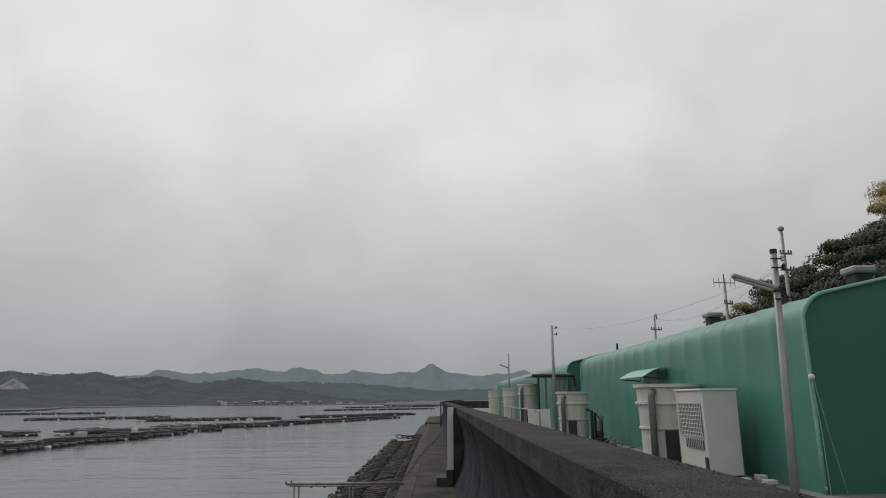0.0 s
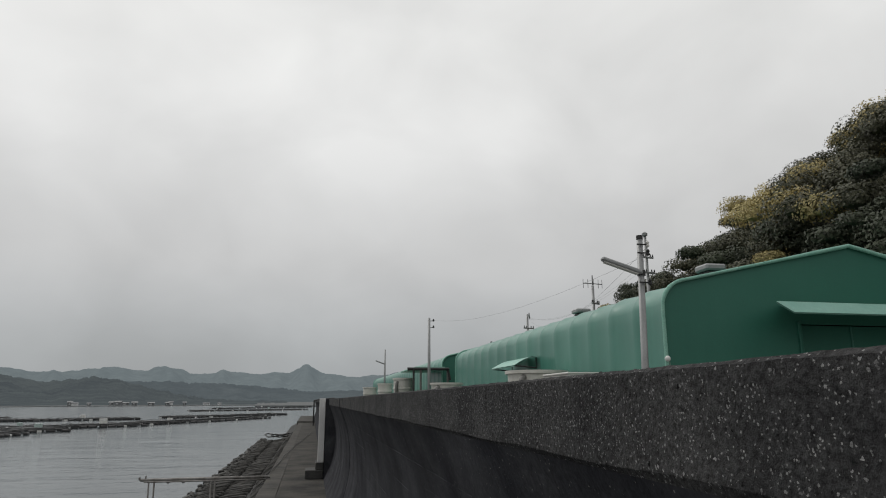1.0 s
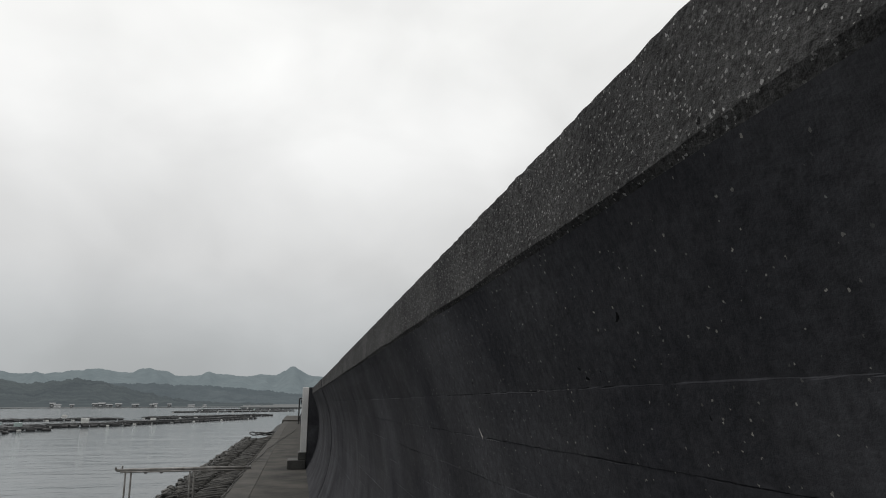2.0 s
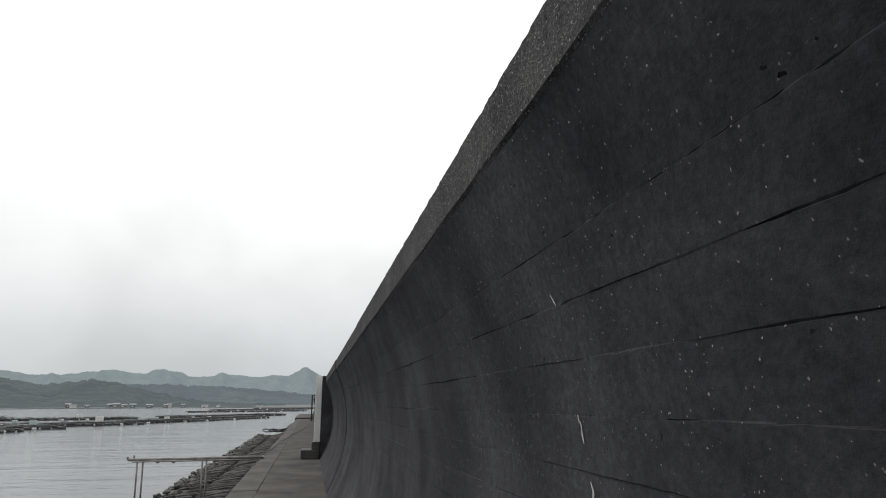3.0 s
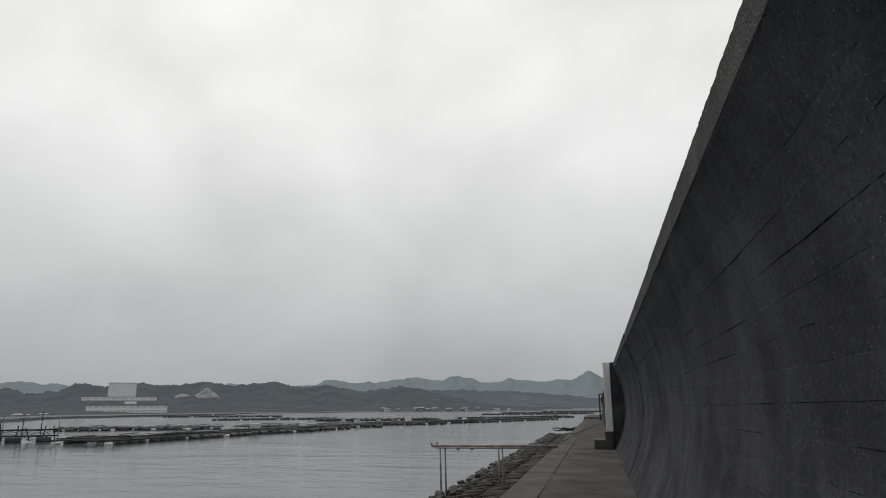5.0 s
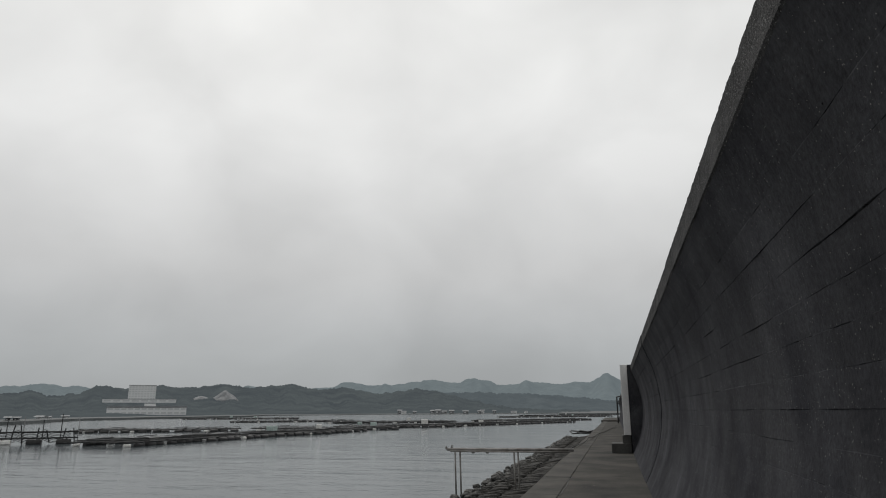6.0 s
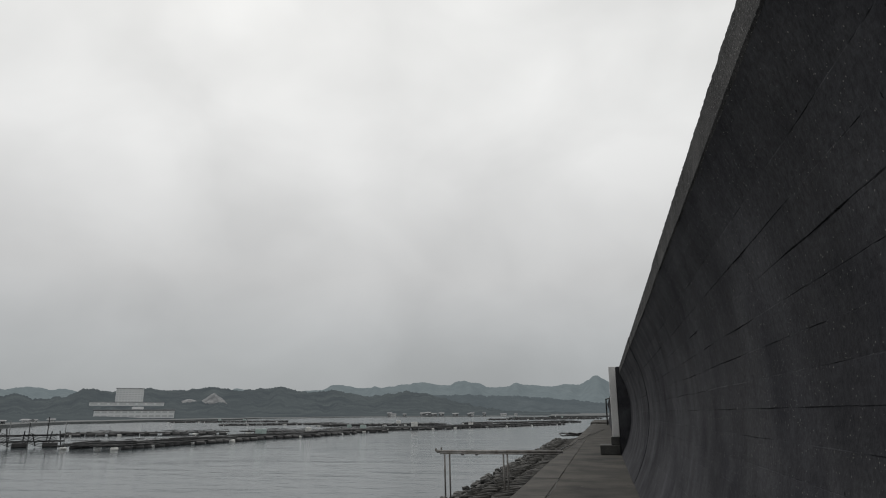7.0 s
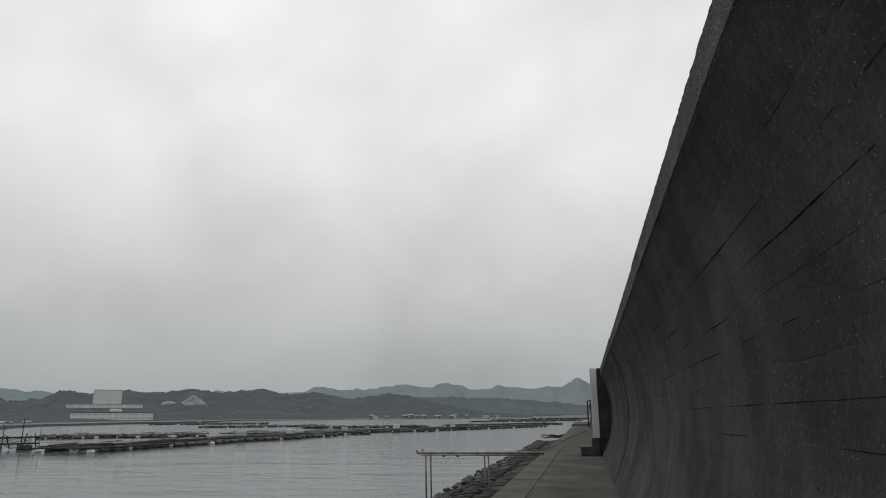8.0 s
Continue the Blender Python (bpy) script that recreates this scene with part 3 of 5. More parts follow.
arm_shapes = [armour_mesh(k) for k in range(4)]
arm_meshes = [a.mesh("armour_block", M_ARMOUR) for a in arm_shapes]
armour = thing("armour_slope", "slope of dark weathered concrete armour blocks down to the sea", "armour", (-1.95, 0, -0.42), kind="structure")
rest = Shape()
made = 0
rnd = random.Random(11)
for r in range(450):
    y = -6 + 0.165 * r
    if y > 67:
        break
    for c in range(4):
        cx, cz, tilt, ln, skew = ((-0.40, -0.33, -0.66, 0.62, 0.10), (-1.42, -0.80, -0.16, 1.22, -0.20), (-2.36, -0.90, -0.10, 0.60, 0.22), (-2.88, -0.98, -0.16, 0.50, -0.2))[c]
        m = Matrix.Translation((cx + rnd.uniform(-0.05, 0.05), y + (0.16 if c % 2 else 0) + rnd.uniform(-0.05, 0.05), cz + rnd.uniform(-0.06, 0.06))) @ Euler((rnd.uniform(-0.25, 0.25), tilt + rnd.uniform(-0.07, 0.07), skew + rnd.uniform(-0.14, 0.14))).to_matrix().to_4x4() @ Matrix.Diagonal((ln * rnd.uniform(0.9, 1.08), rnd.uniform(0.48, 0.72), rnd.uniform(0.6, 1.15), 1))
        k = rnd.randrange(4)
        if 10.0 < y < 31 and made < 300:
            ob = new("armour_block", arm_meshes[k])
            ob.parent = armour
            ob.matrix_basis = m
            made += 1
        else:
            rest.add([m @ Vector(q) for q in arm_shapes[k].v], arm_shapes[k].f)
part("armour_blocks_beyond", rest, M_ARMOUR, armour, kind="stuff")


def rock(seed, r):
    bm = bmesh.new()
    bmesh.ops.create_icosphere(bm, subdivisions=2, radius=r)
    for v in bm.verts:
        v.co *= 1 + 0.45 * noise.noise(v.co * (1.3 / r) + Vector((seed * 3.1, 0, seed)))
    vs, fs = [v.co.copy() for v in bm.verts], [tuple(v.index for v in f.verts) for f in bm.faces]
    bm.free()
    return vs, fs


toe = Shape()
rnd = random.Random(5)
for r in range(230):
    y = -4 + 0.33 * r
    for _ in range(2):
        vs, fs = rock(rnd.randrange(40), rnd.uniform(0.08, 0.18))
        c = Vector((-5.12 + rnd.uniform(-0.22, 0.28), y + rnd.uniform(-0.2, 0.2), -1.36 + rnd.uniform(-0.08, 0.08)))
        toe.add([c + Vector((q.x, q.y, q.z * 0.7)) for q in vs], fs)
tagged(part("toe_rocks", toe, M_ROCK), "dark wet rocks along the waterline", "rocks", kind="stuff")

# pipe trestle out over the water
trestle = thing("pipe_trestle", "rusty galvanised pipe trestle carrying a hose out over the water", "pipe rail", (-1.9, 23.25, 0))
part("pipe", Shape().tube([(0.1, 0, 0.05), (-1.5, 0.0, 0.045), (-3.83, 0, 0.03)], 0.045, 10), M_RUSTY, trestle, smooth=True)
part("pipe", Shape().tube([(0.0, -0.12, -0.01), (-3.7, -0.12, -0.02)], 0.022, 8), M_RUSTY, trestle, smooth=True)
for x in (-3.58, -3.42, -1.72, -1.6):
    part("post", Shape().tube([(x, 0.0, 0.02), (x + 0.03, 0.0, -1.5)], 0.026, 8), M_RUSTY, trestle, smooth=True)
part("end_hook", Shape().tube([(-3.83, 0, 0.03), (-3.86, 0, 0.05), (-3.86, 0, 0.12)], 0.03, 8), M_RUSTY, trestle)
part("end_hook", Shape().tube([(-3.68, 0, 0.05), (-3.68, 0, 0.16)], 0.025, 8), M_RUSTY, trestle)
for x in (-2.55, -3.0):
    part("clamp", Shape().box((x - 0.04, -0.06, -0.08), (x + 0.04, 0.06, 0.0), 0.01), M_RUSTY, trestle)
hose = Shape()
pts = []
for i in range(40):
    f = i / 39
    pts.append((-2.0 + 1.45 * f ** 1.3 + 0.05 * math.sin(9 * f), 23.2 + 30 * f ** 1.2, 0.045 + 0.03 * math.sin(14 * f) ** 2 + (0.05 if 11 < i < 14 else 0)))
hose.tube(pts, 0.015, 6)
tagged(part("hose", hose, M_BLACK, smooth=True), "black rubber hose lying along the walkway", "hose")

# loops of black hose where the armour ends
for k in range(3):
    rnd = random.Random(60 + k)
    s = Shape()
    c = Vector((-2.75 - 0.55 * k, 66.5 + rnd.uniform(-1.5, 2.0), -0.75 - 0.07 * k))
    s.tube([c + Vector((1.0 * math.cos(a * 0.52) * rnd.uniform(0.9, 1.1), 2.1 * math.sin(a * 0.52), 0.10 + 0.09 * math.sin(a * 1.1 + k))) for a in range(12)], 0.055, 7)
    tagged(part("hose_loop", s, M_BLACK, smooth=True), "thick black hose looped over the slope's end", "hose", group="hose loops")

# intake pipe frame over the far wall
frame_far = thing("pipe_gantry", "dark steel pipe gantry standing by the far sea wall", "pipe frame", (-0.3, 70.0, 0.0))
part("post", Shape().tube([(0, 0, 0), (0, 0, 2.46)], 0.06, 8), M_DARK, frame_far)
part("post", Shape().tube([(0.02, 1.4, 0), (0.02, 1.4, 2.46)], 0.06, 8), M_DARK, frame_far)
part("crossbar", Shape().tube([(-0.05, 0, 2.46), (0.5, 0, 2.58), (2.0, 0.2, 2.71), (2.4, 0.2, 2.58)], 0.06, 8), M_DARK, frame_far)
part("crossbar", Shape().tube([(0, 0, 2.36), (0.02, 1.4, 2.36)], 0.05, 8), M_DARK, frame_far)

# ---- yard behind the wall ----
YARD = 1.4
s = Shape()
s.add([(0.56, -40, YARD), (60, -40, YARD), (60, 109.2, YARD), (0.56, 109.2, YARD)], [(0, 1, 2, 3)])
tagged(part("ground", s, M_YARD), "pale concrete yard behind the sea wall", "ground", kind="structure")


def hall_section(y, sag):
    """Cross-section of the membrane hall at y: wall, rounded eave, shallow roof; sag pulls the skin in between frames."""
    half = []
    half.append((5.06, YARD))
    half.append((5.055 + 0.3 * sag, 2.2))
    half.append((5.05 + 0.7 * sag, 3.0))
    half.append((5.05 + sag, 3.8))
    cx, cz, r = 5.53, 3.93, 0.48
    for k in range(1, 9):
        a = math.pi - k * (math.pi / 2 - 0.21) / 8
        half.append((cx + (r - 1.0 * sag) * math.cos(a), cz + (r - 1.0 * sag) * math.sin(a)))
    x0, z0 = half[-1]
    for k in range(1, 6):
        f = k / 5
        half.append((x0 + (8.79 - x0) * f, z0 + (5.14 - z0) * f - 0.5 * sag * math.sin(math.pi * f)))
    other = [(2 * 8.79 - x, z) for x, z in half[:-1]][::-1]
    return [(x, y, z) for x, z in half + other]


def tent_hall(y0, y1, bays, dx, label, door):
    hall = thing("tent_hall", label, "tent warehouse", (dx, 0, 0))
    rows = []
    sub = 8
    for b in range(bays):
        for k in range(sub):
            f = k / sub
            rows.append(hall_section(y0 + (y1 - y0) * (b + f) / bays, 0.045 * (1 - abs(2 * f - 1) ** 2.2)))
    rows.append(hall_section(y1, 0))
    part("membrane", Shape().grid(rows), M_TENT, hall, "green membrane stretched over arched frames", smooth=True)
    for y, fl in ((y0, 1), (y1, -1)):
        sec = hall_section(y, 0)
        c = [(q[0], y + 0.02 * fl, q[2]) for q in sec]
        g = Shape()
        if door and fl == 1:
            # gable skin with the doorway left open
            dl, dr, dt = 7.63, 9.95, 3.72
            left = [q for q in c if q[0] <= dl]
            right = [q for q in c if q[0] >= dr]
            top = [q for q in c if dl < q[0] < dr]
            g.add(left + [(dl, c[0][1], 4.88), (dl, c[0][1], YARD)], [tuple(range(len(left) + 2))])
            g.add(right + [(dr, c[0][1], YARD), (dr, c[0][1], 4.88)], [tuple(range(len(right) + 2))])
            g.add([(dl, c[0][1], dt), (dl, c[0][1], 4.88)] + top + [(dr, c[0][1], 4.88), (dr, c[0][1], dt)], [tuple(range(len(top) + 4))])
            part("gable", g, M_GABLE, hall, "dark green gable membrane")
            d = part("door", Shape().box((dl, y0 + 0.14, YARD), (dr, y0 + 0.19, dt), 0.005), M_GABLE, hall, "dark green sliding door")
            for z in (3.02, 2.16):
                part("door_rail", Shape().box((dl, y0 + 0.115, z - 0.012), (dr, y0 + 0.138, z + 0.012), 0.004), M_TENT, d)
            part("door_rail", Shape().box((8.72, y0 + 0.115, YARD), (8.75, y0 + 0.138, dt), 0.004), M_TENT, d)
            part("door_jamb", Shape().box((dl - 0.06, y0 - 0.02, YARD), (dl, y0 + 0.2, dt + 0.05), 0.008), M_GABLE, hall)
            part("door_jamb", Shape().box((dr, y0 - 0.02, YARD), (dr + 0.06, y0 + 0.2, dt + 0.05), 0.008), M_GABLE, hall)
            can = Shape()
            yb, yt = y0 - 0.80, y0 - 0.66
            can.add([(6.68, yt, 4.0), (10.4, yt, 4.0), (10.4, yb, 3.81), (6.88, yb, 3.81), (7.3, y0 - 0.02, 4.06), (10.4, y0 - 0.02, 4.06), (10.4, yb + 0.03, 3.79), (6.90, yb + 0.03, 3.79), (10.4, yt + 0.03, 3.96), (6.72, yt + 0.03, 3.96), (10.4, y0 - 0.02, 4.02), (7.34, y0 - 0.02, 4.02)],
                    [(3, 2, 1, 0), (0, 1, 5, 4), (2, 3, 7, 6), (6, 7, 9, 8), (8, 9, 11, 10), (3, 0, 9, 7), (0, 4, 11, 9)])
            part("canopy", can, M_CANOPY, hall, "pale green canopy over the door")
        else:
            g.add(c, [tuple(range(len(c)))])
            part("gable", g, M_GABLE, hall, "dark green gable membrane")
        rnd = random.Random(4)
        hem = [(q[0], y - 0.02 * fl, q[2] + 0.012) for q in sec]
        part("hem", Shape().tube(hem, [0.034 + rnd.uniform(-0.006, 0.006) for _ in hem], 7), M_TENT_TRIM, hall, "pale laced rope hem", smooth=True)
        lac = Shape()
        for a, b in zip(hem, hem[1:]):
            n = max(1, int((Vector(b) - Vector(a)).length / 0.16))
            for k in range(n):
                q = Vector(a).lerp(Vector(b), (k + 0.5) / n)
                g = rnd.uniform(0.5, 1.0)
                lac.box((q.x - 0.02 * g, q.y - 0.04 * g, q.z - 0.03 * g), (q.x + 0.02 * g, q.y + 0.02, q.z + 0.026 * g), 0.01)
        part("lacing", lac, M_TENT_TRIM, hall, kind="stuff")
    return hall


tent_hall(10.14, 26.3, 16, 0.0, "long green membrane warehouse with rounded eaves", True)
tent_hall(29.0, 62.0, 32, -0.05, "second green membrane warehouse behind the first", False)

# vents on the ridge
for y in (14.4, 22.4):
    v = thing("roof_vent", "pale grey square roof ventilator on the hall's ridge", "roof vent", (8.85, y, 5.24), group="roof vents")
    part("cap", Shape().box((-0.27, -0.27, 0.26), (0.27, 0.27, 0.42), 0.04), M_GALV, v)
    part("neck", Shape().box((-0.19, -0.19, -0.3), (0.19, 0.19, 0.259), 0.02), M_DARK, v)

# side awning
aw = thing("side_awning", "small green awning on the long side of the hall", "awning", (5.04, 17.5, 3.22))
s = Shape()
rows = []
for i in range(9):
    f = i / 8
    rows.append([(-0.62 + 0.62 * f, y, 0.10 + 0.24 * math.sin(f * math.pi / 2)) for y in (-1.1, 0, 1.1)])
s.grid(rows, flip=True)
s.grid([[(q[0], q[1], q[2] - 0.03) for q in row] for row in rows])
part("sheet", s, M_CANOPY, aw)
for y in (-1.05, 1.05):
    part("bracket", Shape().tube([(-0.6, y, 0.09), (-0.02, y, 0.04), (-0.02, y, 0.30)], 0.02, 6), M_DARK, aw)


def frp_tank(x, y, r, top, label, opening=True):
    """A round fibreglass tank with flanged rings, a feed pipe and a dark service opening."""
    t = thing("round_tank", label, "tank", (x, y, YARD), group="round tanks")
    h = top - YARD
    prof = [(0.88 * r, 0.0), (0.90 * r, 0.45 * h)]
    prof += [(0.97 * r, 0.452 * h), (0.97 * r, 0.475 * h), (0.92 * r, 0.48 * h), (0.95 * r, 0.75 * h), (1.04 * r, 0.752 * h), (1.04 * r, 0.785 * h), (0.96 * r, 0.79 * h), (0.98 * r, 0.955 * h), (1.07 * r, 0.96 * h), (1.07 * r, h), (0.9 * r, h), (0.88 * r, 0.93 * h)]
    part("shell", Shape().lathe((0, 0, 0), prof, 24), M_FRP, t)
    if opening:
        a = -1.85
        m = pose(0.895 * r * math.cos(a), 0.895 * r * math.sin(a), 0, 0, 0, math.degrees(a) + 90)
        part("service_opening", Shape().box((-0.13, -0.05, 0.06), (0.13, 0.03, 0.44 * h), 0.01, m), M_DARK, t, "dark service opening with pump parts")
        a = -2.35
        px, py = 1.12 * r * math.cos(a), 1.12 * r * math.sin(a)
        part("feed_pipe", Shape().tube([(px, py, 0), (px, py, 0.82 * h), (px * 0.97, py * 0.97, 0.88 * h), (px * 0.88, py * 0.88, 0.905 * h), (px * 0.7, py * 0.7, 0.905 * h)], 0.072, 10), M_PIPE, t, "grey elbowed feed pipe", smooth=True)
    return t


frp_tank(4.34, 14.5, 0.66, 3.09, "off-white round fibreglass cooling tank with flanged rim")
frp_tank(3.80, 22.0, 0.52, 3.02, "off-white round fibreglass tank with dark pump opening")
frp_tank(3.72, 32.0, 0.50, 3.50, "tall off-white round fibreglass tank")
frp_tank(3.70, 40.0, 0.44, 3.45, "off-white round fibreglass tank on the yard", False)
frp_tank(3.65, 50.0, 0.50, 3.42, "off-white round fibreglass tank far along the yard", False)
small = Shape().lathe((4.4, 50.8, YARD), [(0.35, 0), (0.35, 1.2), (0.3, 1.25)], 14)
tagged(part("drum", small, M_FRP), "small off-white plastic drum on the yard", "drum")

# outdoor chiller unit
ac = thing("chiller_unit", "off-white outdoor chiller unit with a louvred grille side", "chiller", (4.1, 11.9, YARD))
s = Shape()
# cabinet whose sea side slopes back above the base
s.add([(0, 0, 0.08), (0.58, 0, 0.08), (0.58, 1.35, 0.08), (0, 1.35, 0.08), (-0.03, 0, 1.52), (0.58, 0, 1.52), (0.58, 1.35, 1.52), (-0.03, 1.35, 1.52)],
      [(0, 1, 5, 4), (1, 2, 6, 5), (2, 3, 7, 6), (3, 0, 4, 7), (4, 5, 6, 7), (3, 2, 1, 0)])
part("cabinet", s, M_WHITE, ac)
part("top_cover", Shape().box((-0.06, -0.02, 1.521), (0.60, 1.37, 1.56), 0.012), M_WHITE, ac)
part("base_frame", Shape().box((0.0, 0.02, 0.0), (0.56, 1.33, 0.079), 0.01), M_DARK, ac)
coil = part("coil", Shape().box((-0.028, 0.14, 0.72), (-0.018, 1.22, 1.30), 0.003, pose(0, 0, 0)), M_DARK, ac, "dark condenser coil behind the grille")
grille = Shape()
for i in range(15):
    y = 0.14 + 1.08 * i / 14
    grille.box((-0.047, y - 0.011, 0.72), (-0.033, y + 0.011, 1.30), 0.002)
for i in range(9):
    z = 0.72 + 0.58 * i / 8
    grille.box((-0.05, 0.13, z - 0.006), (-0.036, 1.23, z + 0.006), 0.002)
part("grille", grille, M_WHITE, ac, "white wire grille")
part("lower_vent", Shape().box((-0.03, 0.15, 0.50), (-0.012, 0.95, 0.66), 0.003), M_DARK, ac)
g2 = Shape()
for i in range(10):
    y = 0.16 + 0.78 * i / 9
    g2.box((-0.045, y - 0.006, 0.50), (-0.031, y + 0.006, 0.66), 0.002)
part("lower_grille", g2, M_WHITE, ac)
part("access_hatch", Shape().box((-0.028, 0.02, 0.12), (-0.012, 0.14, 0.38), 0.004), M_DARK, ac)
part("side_pipe", Shape().tube([(0.62, 0.1, 0), (0.62, 0.1, 0.35), (0.62, 0.4, 0.42)], 0.03, 8), M_PIPE, ac)
for (x, y, sx, sy, h) in ((4.35, 11.4, 0.24, 0.18, 0.09), (4.72, 11.2, 0.2, 0.2, 0.08), (4.86, 11.75, 0.16, 0.2, 0.10)):
    tagged(part("concrete_block", Shape().box((x, y, YARD), (x + sx, y + sy, YARD + h), 0.015), M_PILASTER), "loose pale concrete block on the yard", "block", group="loose blocks")

# pipe frame and clutter between the tanks
pf = thing("canopy_frame", "dark steel frame with a flat black pipe header", "pipe frame", (3.6, 28.0, YARD))
for x, y in ((0.0, 0), (0.35, 0.3), (1.5, 0.2)):
    part("post", Shape().tube([(x, y, 0), (x, y, 2.35)], 0.045, 8), M_PIPE if x else M_DARK, pf)
part("header", Shape().tube([(-0.25, 0.1, 2.36), (1.55, 0.1, 2.36)], 0.06, 8), M_DARK, pf)
part("header", Shape().tube([(1.5, 0.2, 2.36), (1.6, 0.2, 1.9)], 0.06, 8), M_DARK, pf)
part("roof_sheet", Shape().box((0.1, 0.3, 2.40), (1.4, 5.0, 2.46), 0.01), M_TENT_TRIM, pf, "pale green roof sheet")
lean = Shape()
lean.box((-0.45, -0.03, 0), (0.45, 0.03, 1.0), 0.01, pose(3.45, 27.0, YARD, -14, 0, 0))
tagged(part("leaning_board", lean, M_FRP), "off-white sheet leaning against the pipe frame", "board")
low = thing("handrail", "low grey steel handrail along the yard", "handrail", (3.3, 26.0, YARD))
for y in (0, 2, 4, 6, 8, 10):
    part("post", Shape().tube([(0, y, 0), (0, y, 0.95)], 0.025, 6), M_GALV, low)
part("rail", Shape().tube([(0, -0.2, 0.95), (0, 10.2, 0.95)], 0.025, 6), M_GALV, low)
fence = Shape()
rnd = random.Random(8)
for k in range(14):
    y = 18.2 + 0.15 * k
    fence.tube([(4.2 + rnd.uniform(-0.2, 0.3), y, YARD), (4.3 + rnd.uniform(-0.3, 0.5), y + rnd.uniform(-0.4, 0.4), YARD + rnd.uniform(0.05, 0.3))], 0.018, 5)
tagged(part("scrap_heap", fence, M_RUSTY), "heap of rusty pipes and scrap beside the hall", "scrap", kind="stuff")
pump = thing("pump_set", "dark pump with pipework beside the round tank", "pump", (4.5, 21.3, YARD))
part("motor", Shape().tube([(0, 0, 0.30), (0, 0.5, 0.30)], 0.10, 12), M_DARK, pump)
part("pipe", Shape().tube([(-0.22, 0.2, 0), (-0.22, 0.2, 1.0), (-0.40, 0.2, 1.06)], 0.05, 8), M_DARK, pump)
part("pipe", Shape().tube([(-0.08, 0.35, 0), (-0.08, 0.35, 0.95), (0.12, 0.35, 0.7), (0.12, 0.35, 0.2)], 0.045, 8), M_DARK, pump)
part("pipe", Shape().tube([(0, 0.1, 0), (0, 0.1, 0.7), (0.1, 0.1, 0.85)], 0.05, 8), M_PIPE, pump)
part("base", Shape().box((-0.2, -0.1, 0), (0.2, 0.6, 0.18), 0.01), M_DARK, pump)
stake = Shape().tube([(4.75, 17.0, YARD), (4.75, 17.0, YARD + 0.75)], 0.025, 6)
tagged(part("stake", stake, M_DARK), "thin dark stake standing by the hall", "stake")


def cable(a, b, sagm, r=0.008, n=14):
    a, b = Vector(a), Vector(b)
    return [a.lerp(b, i / n) - Vector((0, 0, sagm * 4 * (i / n) * (1 - i / n))) for i in range(n + 1)]


# lamp pole
lp = thing("street_lamp", "grey steel lamp pole with a slanting tube lamp arm", "street lamp", (4.09, 9.14, YARD))
part("pole", Shape().tube([(0, 0, 0), (0.03, 0, 1.0), (0.10, 0, 3.42)], [0.057, 0.055, 0.045], 12), M_GALV, lp, smooth=True)
part("cap", Shape().tube([(0.10, 0, 3.42), (0.10, 0, 3.48)], 0.05, 12), M_DARK, lp, "dark pole cap")
arm = part("lamp_head", Shape().box((-0.66, -0.05, -0.035), (0.0, 0.05, 0.03), 0.02, pose(0.08, -0.04, 2.90, 0, 17, 0)), M_GALV, lp, "slanting tube lamp")
part("diffuser", Shape().box((-0.62, -0.04, -0.055), (-0.06, 0.04, -0.036), 0.008, pose(0.08, -0.04, 2.90, 0, 17, 0)), M_WHITE, arm)
for z in (3.33, 3.2, 2.75):
    part("bracket", Shape().tube([(0.02, -0.06, z), (0.19, -0.06, z)], 0.012, 6), M_DARK, lp)
    part("insulator", Shape().lathe((0.19, -0.06, z - 0.04), [(0.012, 0), (0.03, 0.02), (0.018, 0.05), (0.03, 0.07), (0.01, 0.1)], 10), M_WHITE if z > 3.3 else M_DARK, lp)
part("clamp_band", Shape().tube([(0.09, 0, 2.86), (0.09, 0, 2.94)], 0.062, 12), M_DARK, lp)

p2 = thing("utility_pole", "slim grey pole with two small insulators", "pole", (3.72, 24.9, YARD), group="poles")
part("pole", Shape().tube([(0, 0, 0), (-0.01, 0, 4.13)], [0.065, 0.05], 10), M_GALV, p2, smooth=True)
for z in (4.0, 3.75):
    part("insulator", Shape().lathe((0.16, 0, z), [(0.02, 0), (0.045, 0.03), (0.03, 0.07), (0.01, 0.1)], 8), M_DARK, p2)
    part("bracket", Shape().tube([(0, 0, z + 0.02), (0.16, 0, z + 0.02)], 0.012, 6), M_DARK, p2)
p5 = thing("street_lamp", "slim grey lamp pole with a slanting arm further along", "street lamp", (4.2, 45.0, YARD))
part("pole", Shape().tube([(0, 0, 0), (0, 0, 4.43)], [0.08, 0.05], 8), M_GALV, p5, smooth=True)
part("lamp_head", Shape().box((-0.68, -0.05, -0.04), (0.0, 0.05, 0.04), 0.02, pose(0.0, 0, 3.45, 0, 20, 0)), M_GALV, p5)

